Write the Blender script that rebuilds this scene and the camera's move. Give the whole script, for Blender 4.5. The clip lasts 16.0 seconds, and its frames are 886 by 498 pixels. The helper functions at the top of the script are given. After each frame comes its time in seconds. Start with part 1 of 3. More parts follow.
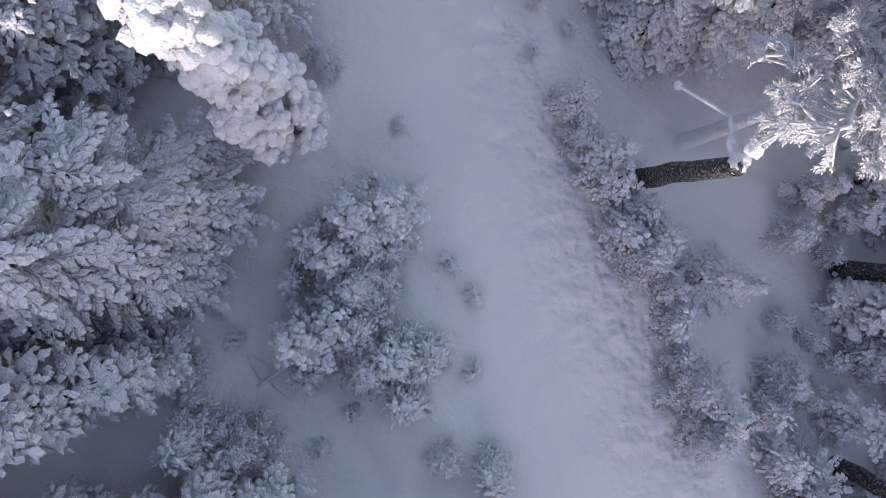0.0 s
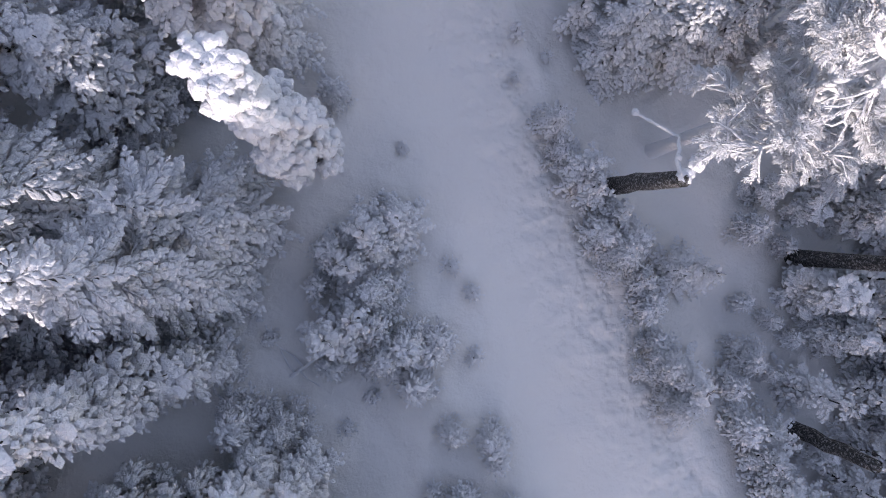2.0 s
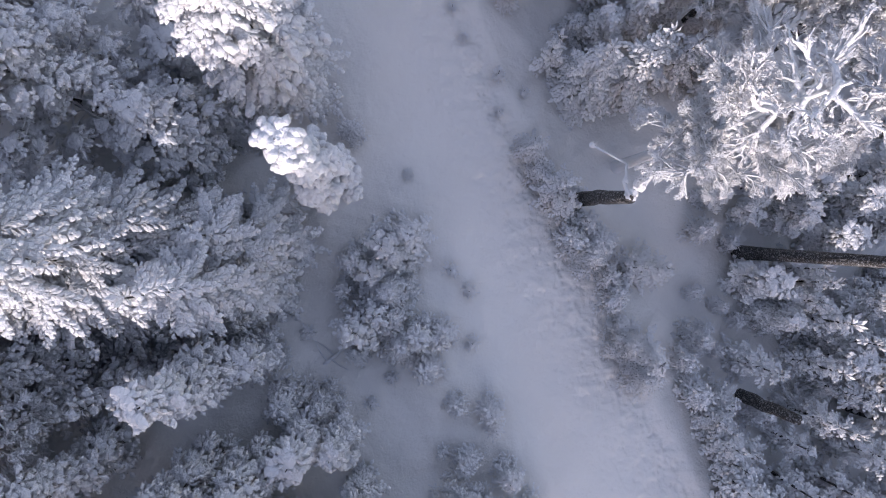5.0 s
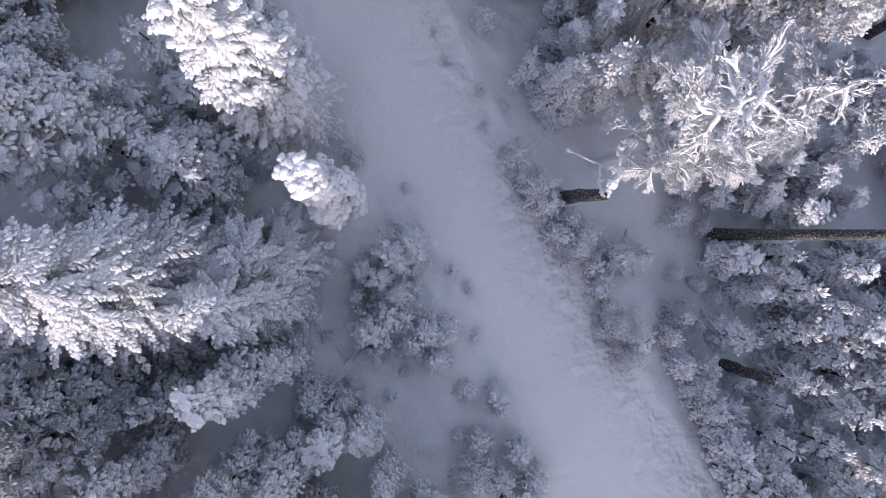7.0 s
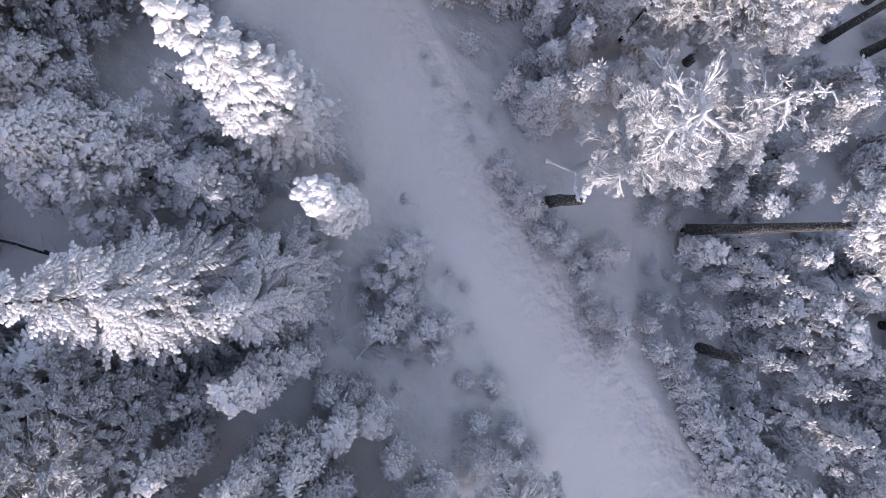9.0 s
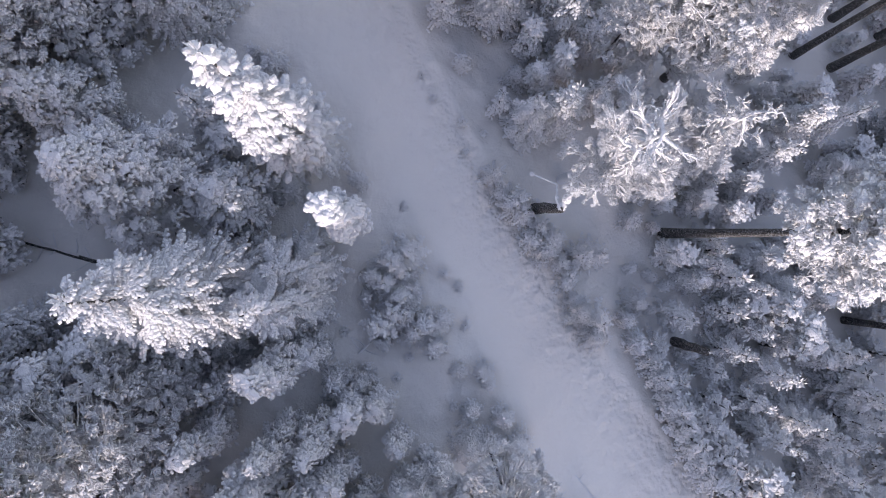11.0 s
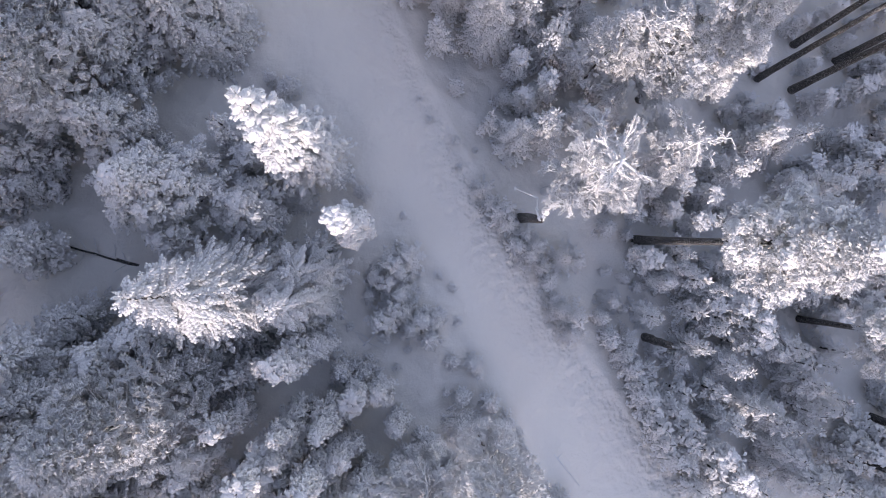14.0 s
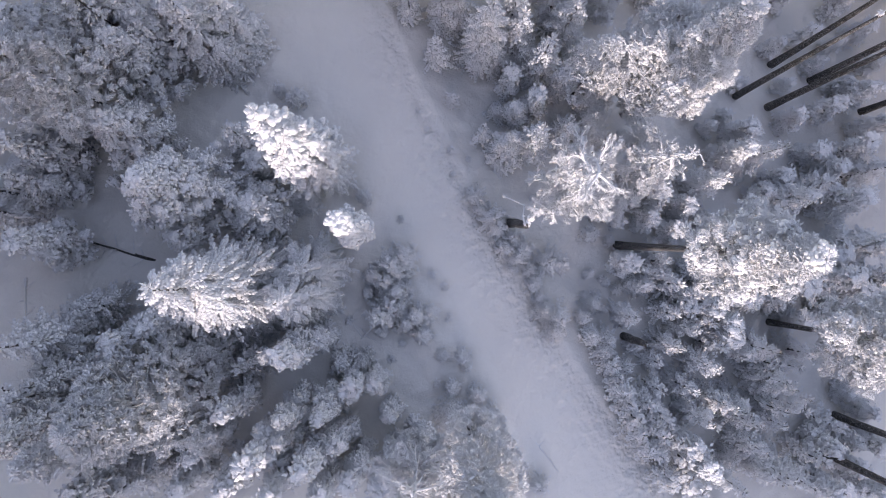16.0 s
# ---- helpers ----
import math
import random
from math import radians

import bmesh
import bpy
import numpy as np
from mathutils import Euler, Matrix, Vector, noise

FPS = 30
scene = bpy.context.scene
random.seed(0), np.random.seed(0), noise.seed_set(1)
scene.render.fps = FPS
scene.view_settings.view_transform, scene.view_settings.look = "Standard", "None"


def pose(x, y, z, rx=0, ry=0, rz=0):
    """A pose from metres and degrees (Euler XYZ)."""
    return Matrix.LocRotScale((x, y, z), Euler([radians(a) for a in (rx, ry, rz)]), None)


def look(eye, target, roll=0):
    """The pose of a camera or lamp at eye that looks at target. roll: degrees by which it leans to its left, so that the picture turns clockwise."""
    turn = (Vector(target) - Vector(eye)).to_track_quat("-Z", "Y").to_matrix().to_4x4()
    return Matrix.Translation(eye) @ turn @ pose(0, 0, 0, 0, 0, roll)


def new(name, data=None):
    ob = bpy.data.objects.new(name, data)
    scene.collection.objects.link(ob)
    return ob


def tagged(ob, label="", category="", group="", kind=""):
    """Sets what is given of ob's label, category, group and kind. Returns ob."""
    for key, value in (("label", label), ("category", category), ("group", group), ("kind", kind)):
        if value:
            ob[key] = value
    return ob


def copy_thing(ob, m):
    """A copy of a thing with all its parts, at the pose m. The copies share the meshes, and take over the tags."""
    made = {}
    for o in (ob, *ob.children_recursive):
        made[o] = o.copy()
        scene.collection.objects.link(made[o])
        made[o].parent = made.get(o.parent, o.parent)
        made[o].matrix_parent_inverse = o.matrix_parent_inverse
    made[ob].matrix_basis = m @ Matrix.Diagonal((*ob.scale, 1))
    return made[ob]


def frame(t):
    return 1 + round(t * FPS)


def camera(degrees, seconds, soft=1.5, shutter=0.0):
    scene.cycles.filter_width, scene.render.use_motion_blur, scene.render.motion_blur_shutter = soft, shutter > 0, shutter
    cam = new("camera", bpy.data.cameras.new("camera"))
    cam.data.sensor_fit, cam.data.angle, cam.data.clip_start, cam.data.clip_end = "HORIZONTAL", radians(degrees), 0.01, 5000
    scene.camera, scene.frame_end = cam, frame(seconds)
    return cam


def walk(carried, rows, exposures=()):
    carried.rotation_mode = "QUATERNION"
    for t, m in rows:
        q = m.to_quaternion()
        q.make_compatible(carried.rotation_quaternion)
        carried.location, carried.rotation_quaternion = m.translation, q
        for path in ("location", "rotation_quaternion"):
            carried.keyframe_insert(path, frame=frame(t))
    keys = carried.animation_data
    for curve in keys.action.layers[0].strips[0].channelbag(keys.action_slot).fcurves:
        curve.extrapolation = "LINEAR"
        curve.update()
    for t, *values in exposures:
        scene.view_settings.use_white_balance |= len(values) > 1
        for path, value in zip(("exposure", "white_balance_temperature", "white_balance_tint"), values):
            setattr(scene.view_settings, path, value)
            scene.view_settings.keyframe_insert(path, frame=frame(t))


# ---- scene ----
cam = camera(75.3, 16.0, soft=1.1)
PATH = [
    (0, (-0.04, -0.407, 12.134), (-0.048, -0.347, 10.135), -7.3),
    (0.5, (-0.008, -0.365, 12.704), (-0.014, -0.31, 10.704), -7.2),
    (1, (-0.037, -0.366, 13.16), (-0.042, -0.308, 11.161), -6.1),
    (1.5, (-0.105, -0.341, 13.773), (-0.107, -0.285, 11.774), -2.9),
    (2, (-0.125, -0.296, 14.247), (-0.125, -0.243, 12.247), -1.8),
    (2.5, (-0.164, -0.257, 14.875), (-0.162, -0.208, 12.876), 1.1),
    (3, (-0.134, -0.26, 15.409), (-0.137, -0.207, 13.409), -5.7),
    (3.5, (-0.172, -0.196, 15.867), (-0.172, -0.147, 13.868), -3.3),
    (4, (-0.185, -0.156, 16.462), (-0.182, -0.109, 14.463), 0.3),
    (6.3, (-0.233, -0.061, 18.936), (-0.224, -0.012, 16.937), 3.5),
    (6.5, (-0.226, -0.076, 19.123), (-0.218, -0.023, 17.124), 0.9),
    (7, (-0.202, -0.058, 19.597), (-0.195, -0.008, 17.598), -0.1),
    (7.5, (-0.203, -0.071, 20.206), (-0.194, -0.019, 18.207), 1.2),
    (8, (-0.176, -0.069, 20.666), (-0.168, -0.016, 18.667), -1.2),
    (8.5, (-0.113, -0.041, 21.267), (-0.104, 0.012, 19.268), -0.9),
    (9, (-0.076, -0.016, 21.8), (-0.067, 0.036, 19.8), -0.4),
    (11.3, (0.125, 0.105, 24.304), (0.134, 0.153, 22.305), 0.0),
    (11.5, (0.091, 0.115, 24.446), (0.103, 0.164, 22.447), 2.8),
    (12, (0.131, 0.139, 25.002), (0.144, 0.188, 23.002), 4.7),
    (12.5, (0.155, 0.165, 25.648), (0.17, 0.213, 23.649), 6.9),
    (13, (0.176, 0.173, 26.107), (0.191, 0.221, 24.107), 6.6),
    (13.5, (0.206, 0.181, 26.731), (0.222, 0.229, 24.732), 8.6),
    (14, (0.271, 0.183, 27.189), (0.288, 0.232, 25.189), 8.9),
    (14.5, (0.333, 0.195, 27.793), (0.352, 0.244, 25.794), 11.0),
    (15, (0.385, 0.181, 28.255), (0.405, 0.231, 26.255), 11.6),
    (15.5, (0.439, 0.157, 28.791), (0.46, 0.207, 26.792), 13.0),
    (16, (0.495, 0.113, 29.391), (0.518, 0.165, 27.391), 14.7),
]
walk(cam, [(t, look(eye, target, roll)) for t, eye, target, roll in PATH], [(0.0, 1.07, 7680, 30), (9.0, 1.04, 7720, 30), (16.0, 1.15, 8020, 30)])

# ---- world, sun, exposure ----
SUN_AZ, SUN_EL = radians(192.0), radians(17.0)      # compass angle of the sun (from +y towards +x) and its height
world = bpy.data.worlds.new("winter_sky")
scene.world = world
world.use_nodes = True
wn = world.node_tree
sky = wn.nodes.new("ShaderNodeTexSky")
sky.sky_type, sky.sun_disc = "NISHITA", False
sky.sun_elevation, sky.sun_rotation = SUN_EL, SUN_AZ
sky.air_density, sky.dust_density, sky.ozone_density = 1.0, 0.7, 0.4
wn.links.new(sky.outputs[0], wn.nodes["Background"].inputs[0])
wn.nodes["Background"].inputs[1].default_value = 0.15
sun = new("sun", bpy.data.lights.new("sun", "SUN"))
sun.data.energy, sun.data.angle, sun.data.color = 2.1, radians(0.6), (0.88, 0.955, 1.0)
sun_way = Vector((math.sin(SUN_AZ) * math.cos(SUN_EL), math.cos(SUN_AZ) * math.cos(SUN_EL), math.sin(SUN_EL)))
sun.matrix_world = look(sun_way * 100, (0, 0, 0))


# ---- materials ----
def material(name):
    m = bpy.data.materials.new(name)
    m.use_nodes = True
    t = m.node_tree
    return m, t, t.nodes["Principled BSDF"]


def node(t, kind, **inputs):
    n = t.nodes.new(kind)
    for key, value in inputs.items():
        n.inputs[key.replace("_", " ")].default_value = value
    return n


def noise_node(t, scale, detail=4.0, rough=0.55, coords="Object"):
    c = t.nodes.new("ShaderNodeTexCoord")
    n = node(t, "ShaderNodeTexNoise", Scale=scale, Detail=detail, Roughness=rough)
    t.links.new(c.outputs[coords], n.inputs["Vector"])
    return n


def ramp(t, source, stops):
    n = t.nodes.new("ShaderNodeValToRGB")
    e = n.color_ramp.elements
    while len(e) < len(stops):
        e.new(0.5)
    for el, (p, col) in zip(e, stops):
        el.position, el.color = p, (*col, 1) if len(col) == 3 else col
    t.links.new(source, n.inputs[0])
    return n


def bump(t, source, strength, distance, before=None):
    n = node(t, "ShaderNodeBump", Strength=strength, Distance=distance)
    t.links.new(source, n.inputs["Height"])
    if before:
        t.links.new(before.outputs[0], n.inputs["Normal"])
    return n


def maths(t, op, a, b):
    n = t.nodes.new("ShaderNodeMath")
    n.operation = op
    for i, v in enumerate((a, b)):
        if isinstance(v, (int, float)):
            n.inputs[i].default_value = v
        else:
            t.links.new(v, n.inputs[i])
    return n.outputs[0]


def snow_ground_material():
    m, t, b = material("snow_ground")
    big, mid, fine = noise_node(t, 0.25, 5), noise_node(t, 2.2, 6, 0.6), noise_node(t, 15, 4, 0.65)
    col = ramp(t, big.outputs[0], [(0.3, (0.845, 0.84, 0.835)), (0.7, (0.895, 0.885, 0.875))])
    t.links.new(col.outputs[0], b.inputs["Base Color"])
    b.inputs["Roughness"].default_value = 0.62
    b.inputs["Specular IOR Level"].default_value = 0.25
    at = t.nodes.new("ShaderNodeAttribute")
    at.attribute_name = "trodden"
    dents = node(t, "ShaderNodeTexVoronoi", Scale=4.6, Randomness=0.85)
    dents.feature = "SMOOTH_F1"
    c = t.nodes.new("ShaderNodeTexCoord")
    t.links.new(c.outputs["Object"], dents.inputs["Vector"])
    n0 = bump(t, maths(t, "MULTIPLY", dents.outputs["Distance"], at.outputs["Fac"]), 1.0, 0.11)
    n1 = bump(t, mid.outputs[0], 0.8, 0.09, n0)
    n2 = bump(t, fine.outputs[0], 0.5, 0.025, n1)
    t.links.new(n2.outputs[0], b.inputs["Normal"])
    return m


def foliage_material(name, needles, frost, snow, cover, grain, patchy=2.3):
    """Needles under rime and snow: the snow lies where the surface faces up, broken by noise."""
    m, t, b = material(name)
    geo = t.nodes.new("ShaderNodeNewGeometry")
    sep = t.nodes.new("ShaderNodeSeparateXYZ")
    t.links.new(geo.outputs["Normal"], sep.inputs[0])
    patch, fine = noise_node(t, 3.0, 4), noise_node(t, grain, 4, 0.65)
    tone = ramp(t, patch.outputs[0], [(0.3, needles), (0.7, frost)])
    mid = noise_node(t, 9.0, 3, 0.6)
    lift = maths(t, "ADD", maths(t, "MULTIPLY", maths(t, "SUBTRACT", fine.outputs[0], 0.5), 0.9), maths(t, "MULTIPLY", maths(t, "SUBTRACT", mid.outputs[0], 0.5), patchy))
    isl = maths(t, "MULTIPLY", maths(t, "SUBTRACT", geo.outputs["Random Per Island"], 0.5), 0.4)
    info = t.nodes.new("ShaderNodeObjectInfo")
    tree = maths(t, "MULTIPLY", maths(t, "SUBTRACT", info.outputs["Random"], 0.5), 0.2)
    amount = maths(t, "ADD", maths(t, "ADD", sep.outputs[2], lift), maths(t, "ADD", maths(t, "ADD", isl, tree), cover))
    mask = ramp(t, amount, [(0.0, (0, 0, 0)), (0.7, (1, 1, 1))])
    mix = t.nodes.new("ShaderNodeMixRGB")
    t.links.new(mask.outputs[0], mix.inputs[0])
    t.links.new(tone.outputs[0], mix.inputs[1])
    mix.inputs[2].default_value = (*snow, 1)
    t.links.new(mix.outputs[0], b.inputs["Base Color"])
    b.inputs["Roughness"].default_value = 0.75
    b.inputs["Specular IOR Level"].default_value = 0.2
    n1 = bump(t, mid.outputs[0], 0.8, 0.08)
    n = bump(t, fine.outputs[0], 0.7, 0.03, n1)
    t.links.new(n.outputs[0], b.inputs["Normal"])
    return m


def bark_material(name, dark, light, rime):
    m, t, b = material(name)
    c = t.nodes.new("ShaderNodeTexCoord")
    mp = t.nodes.new("ShaderNodeMapping")
    mp.inputs["Scale"].default_value = (9, 9, 1.6)
    t.links.new(c.outputs["Object"], mp.inputs[0])
    plates = node(t, "ShaderNodeTexVoronoi", Scale=2.2)
    t.links.new(mp.outputs[0], plates.inputs["Vector"])
    fine = noise_node(t, 15, 5, 0.75)
    col = ramp(t, plates.outputs["Distance"], [(0.0, dark), (0.8, light)])
    speck = ramp(t, fine.outputs[0], [(0.51, (0, 0, 0)), (0.62, (rime, rime, rime))])
    mix = t.nodes.new("ShaderNodeMixRGB")
    t.links.new(speck.outputs[0], mix.inputs[0])
    t.links.new(col.outputs[0], mix.inputs[1])
    mix.inputs[2].default_value = (0.8, 0.82, 0.86, 1)
    t.links.new(mix.outputs[0], b.inputs["Base Color"])
    b.inputs["Roughness"].default_value = 0.85
    n1 = bump(t, plates.outputs["Distance"], 0.8, 0.03)
    n = bump(t, fine.outputs[0], 0.5, 0.01, n1)
    t.links.new(n.outputs[0], b.inputs["Normal"])
    return m


SNOW = snow_ground_material()
NEEDLES = {
    "spruce": foliage_material("rimed_spruce", (0.045, 0.048, 0.046), (0.17, 0.175, 0.185), (0.865, 0.885, 0.92), 0.46, 26, 2.6),
    "pine": foliage_material("rimed_young_pine", (0.045, 0.048, 0.048), (0.17, 0.175, 0.185), (0.865, 0.885, 0.92), 0.47, 24, 2.6),
    "scots": foliage_material("rimed_scots_pine", (0.06, 0.06, 0.058), (0.22, 0.22, 0.225), (0.865, 0.885, 0.92), 1.2, 34, 1.3),
    "limbs": foliage_material("rimed_twigs", (0.11, 0.11, 0.11), (0.34, 0.345, 0.36), (0.865, 0.885, 0.92), 1.0, 34, 1.2),
    "sapling": foliage_material("rimed_sapling", (0.05, 0.05, 0.05), (0.19, 0.19, 0.2), (0.865, 0.885, 0.92), 0.82, 30, 2.6),
}
for lean_kind in ("spruce", "pine", "scots", "limbs"):      # the stand across the track: thinner snow, darker, with its shade put into the colour
    NEEDLES[lean_kind + " bare"] = foliage_material("thin_rime_shade_" + lean_kind, (0.04, 0.042, 0.045), (0.17, 0.175, 0.185), (0.86, 0.875, 0.91), 0.10, 26, 2.6)
BARK = bark_material("dark_pine_bark", (0.014, 0.014, 0.015), (0.05, 0.047, 0.046), 0.42)
LIMB = foliage_material("rimed_limb", (0.05, 0.047, 0.046), (0.16, 0.155, 0.16), (0.865, 0.885, 0.92), 0.9, 30, 1.2)


# ---- ground ----
def trail(x, y):
    """Signed distance across the track (to its lower side positive) and its half width."""
    mid = 2.2 - 0.375 * y
    return (x - mid) * 0.936, (2.25 + min(1.2, 0.0055 * y * y)) * 0.936


def step(a, b, v):
    v = min(1.0, max(0.0, (v - a) / (b - a)))
    return v * v * (3 - 2 * v)


def plane_height(x, y):
    far = 90.0
    x, y = far * math.tanh(x / far), far * math.tanh(y / far)
    return -1.40 - 0.222 * x - 0.141 * y


def height(x, y):
    d, w = trail(x, y)
    z = plane_height(x, y)
    z += 0.75 * step(-w - 6.0, -w + 2.0, d) * (1 - step(w - 0.2, w + 3.0, d)) - 0.15
    return z


def ground_height(x, y):
    """With the drifts, the trodden line and the ripples."""
    d, w = trail(x, y)
    z = height(x, y)
    near = 1.0 - step(30, 60, abs(x)) * 1.0
    p = Vector((x, y, 0))
    off = step(w - 0.3, w + 1.0, abs(d))
    z += near * off * (0.16 * noise.noise(p * 0.55) + 0.07 * noise.noise(p * 1.7 + Vector((5, 1, 0))))
    z += near * (1 - off) * (0.06 * noise.noise(p * 0.8) + 0.035 * noise.noise(p * 2.4) + 0.02 * noise.noise(p * 5.0))
    edge = math.exp(-((d - w + 0.75) / 0.55) ** 2)
    z += near * 0.12 * math.exp(-((d - w) / 0.3) ** 2)
    z += near * edge * (0.10 * noise.noise(Vector((x * 2.6, y * 2.6, 3))) + 0.05 * noise.noise(Vector((x * 5.5, y * 5.5, 7))))
    return z


def axis(lo, hi, pitch):
    inner = np.arange(lo, hi + pitch, pitch)
    grow = np.cumsum(np.geomspace(pitch * 1.5, 260, 26))
    return np.concatenate([lo - grow[::-1], inner, inner[-1] + grow])


def build_ground():
    xs, ys = axis(-25, 31, 0.16), axis(-20, 19, 0.16)
    nx = len(xs)
    gx, gy = np.meshgrid(xs, ys)
    gz = np.array([[ground_height(x, y) for x in xs.tolist()] for y in ys.tolist()])
    rng = np.random.default_rng(5)
    for line, along in ((-0.95, 0.5), (-0.45, 0.5), (-1.5, 0.6), (-2.1, 0.9)):          # the trodden edge of the track
        y = -19.0
        while y < 18.0:
            y += along * rng.uniform(0.7, 1.3)
            d, w = trail(0.0, y)
            x = 2.2 - 0.375 * y + (w + line + rng.normal(0, 0.14)) / 0.936
            i0, j0 = np.searchsorted(xs, (x - 0.7, x + 0.7)), np.searchsorted(ys, (y - 0.7, y + 0.7))
            part = np.s_[j0[0]:j0[1], i0[0]:i0[1]]
            q = ((gx[part] - x) ** 2 + (gy[part] - y) ** 2) / rng.uniform(0.16, 0.26) ** 2
            gz[part] += rng.uniform(0.05, 0.15) * (0.6 * np.exp(-q / 3.5) - 1.3 * np.exp(-q))
    verts = np.stack([gx, gy, gz], -1).reshape(-1, 3).tolist()
    i = np.arange(nx - 1)[None, :] + nx * np.arange(len(ys) - 1)[:, None]
    faces = np.stack([i, i + 1, i + nx + 1, i + nx], -1).reshape(-1, 4)
    me = bpy.data.meshes.new("ground")
    me.from_pydata(verts, [], faces.tolist())
    across = (gx - (2.2 - 0.375 * gy)) * 0.936
    wide = (2.25 + np.minimum(1.2, 0.0055 * gy * gy)) * 0.936
    worn = np.exp(-((across - wide + 0.75) / 0.6) ** 2) + 0.45 * np.exp(-((across - wide + 2.0) / 0.9) ** 2)
    me.attributes.new("trodden", "FLOAT", "POINT").data.foreach_set("value", worn.ravel().astype(np.float32))
    me.shade_smooth()
    me.materials.append(SNOW)
    return tagged(new("ground", me), "snow covered hillside with a wide smooth track", "ground", kind="structure")


build_ground()


# ---- trees ----
def unit(v):
    return v / np.maximum(np.linalg.norm(v, axis=-1, keepdims=True), 1e-9)


def lumps(centre, way, up, length, half, thick, rng, sides=6, full=False):
    """Rounded puffs of snow on needles, uneven in outline; full: with a second ring, for the large ones."""
    n, m = len(centre), sides
    way = unit(way)
    side = unit(np.cross(way, up))
    up = np.cross(side, way)
    ang = (np.arange(m) + rng.uniform(-0.2, 0.2, (n, m))) * (2 * math.pi / m) + rng.uniform(0, 1, (n, 1))
    wob = rng.uniform(0.8, 1.2, (n, m))

    def ring(reach, lift):
        x, y = reach * wob * np.cos(ang), reach * wob * np.sin(ang)
        return centre[:, None] + way[:, None] * (length[:, None] * x)[..., None] + side[:, None] * (half[:, None] * y)[..., None] + up[:, None] * (thick[:, None] * lift)[..., None]

    rings = ((0.68, 0.72), (1.0, 0.0)) if full else ((1.0, 0.05),)
    size = m * (len(rings) + 1) + 1
    v = np.zeros((n, size, 3))
    v[:, 0] = centre + up * thick[:, None]
    for i, (reach, lift) in enumerate(rings):
        v[:, 1 + i * m:1 + (i + 1) * m] = ring(reach, lift)
    v[:, size - m:] = ring(0.97, rings[-1][1] - 0.06)
    f = []
    for j in range(m):
        q = (j + 1) % m
        f.append((0, 1 + j, 1 + q))
        if full:
            f += [(1 + j, m + 1 + j, m + 1 + q), (1 + j, m + 1 + q, 1 + q)]
        if 0 < j < m - 1:
            f.append((size - m, size - m + j + 1, size - m + j))
    f = np.array(f)[None] + size * np.arange(n)[:, None, None]
    return v.reshape(-1, 3), f.reshape(-1, 3)


def fingers(base, way, up, length, half, rng, sag=0.2, blunt=0.66):
    """Twigs under snow: short fingers that thicken towards a blunt end and droop."""
    n = len(base)
    way = unit(way)
    side = unit(np.cross(way, up))
    up = np.cross(side, way)
    v = np.zeros((n, 9, 3))
    L, H = length[:, None], half[:, None]
    mid = base + way * (L * blunt) - up * (sag * blunt * blunt * L)
    for j, (a, b) in enumerate(((-1, 0), (0, 0.7), (1, 0))):
        v[:, 1 + j] = mid + side * (a * H * rng.uniform(0.8, 1.2, (n, 1))) + up * (b * H) + way * (L * rng.uniform(-0.1, 0.1, (n, 1)))
    v[:, 0] = base
    v[:, 4] = base + way * L - up * (sag * L)
    v[:, 5], v[:, 6], v[:, 7], v[:, 8] = v[:, 0], v[:, 1], v[:, 3], v[:, 4]
    v[:, 5:] -= up[:, None] * (0.12 * H)[:, None]
    f = np.array([(0, 2, 1), (0, 3, 2), (4, 1, 2), (4, 2, 3), (5, 6, 7), (8, 7, 6)])[None] + 9 * np.arange(n)[:, None, None]
    return v.reshape(-1, 3), f.reshape(-1, 3)


def plume(start, out, side, L, rise, droop, broad, pitch, half, rng, up=(0, 0, 1.0)):
    """The fingers of one branch: pairs in a herringbone down its length, shorter towards the tip. Base, way, up and length of each."""
    steps = max(2, int(L / pitch))
    s = np.repeat((np.arange(steps) + 0.3) / steps, 2) + rng.uniform(-0.02, 0.02, 2 * steps)
    sg = np.tile((-1.0, 1.0), steps)
    s, sg = np.append(s, 0.97), np.append(sg, 0.0)
    n = len(s)
    p = start + out * (s * L)[:, None]
    p[:, 2] += rise * s * L - droop * s * s * L
    way = out + side * (sg * rng.uniform(0.75, 1.15, n))[:, None]
    way[:, 2] += rise * 0.6 - 1.2 * droop * s - 0.12 * np.abs(sg) + rng.uniform(-0.08, 0.08, n)
    length = broad * (1.0 - 0.55 * s) * np.minimum(1.0, 0.45 + 2.2 * s) * rng.uniform(0.75, 1.2, n)
    length[-1] = 0.5 * broad
    return p, way, np.array(up) + rng.normal(0, 0.12, (n, 3)), length, half * rng.uniform(0.8, 1.2, n)


def feathers(base, way, up, length, rng, half, count=5, spread=0.8, reach=0.5):
    """Each base carries a twig with fingers swept forward on both sides and one at its tip."""
    way = unit(way)
    side = unit(np.cross(way, up))
    n = len(base)
    b, w, L = [base], [way], [length]
    for k in range(count):
        s = 0.15 + 0.6 * k / max(1, count - 1)
        sg = 1 if k % 2 else -1
        b.append(base + way * (length * s)[:, None])
        w.append(way + side * (sg * spread * rng.uniform(0.75, 1.25, n))[:, None] + rng.normal(0, 0.1, (n, 3)))
        L.append(length * (reach * (1.15 - 0.45 * s)) * rng.uniform(0.75, 1.2, n))
    b, w, L = np.concatenate(b), np.concatenate(w), np.concatenate(L)
    return fingers(b, w, np.tile(up, (count + 1, 1)), L, half * rng.uniform(0.75, 1.25, len(b)), rng)


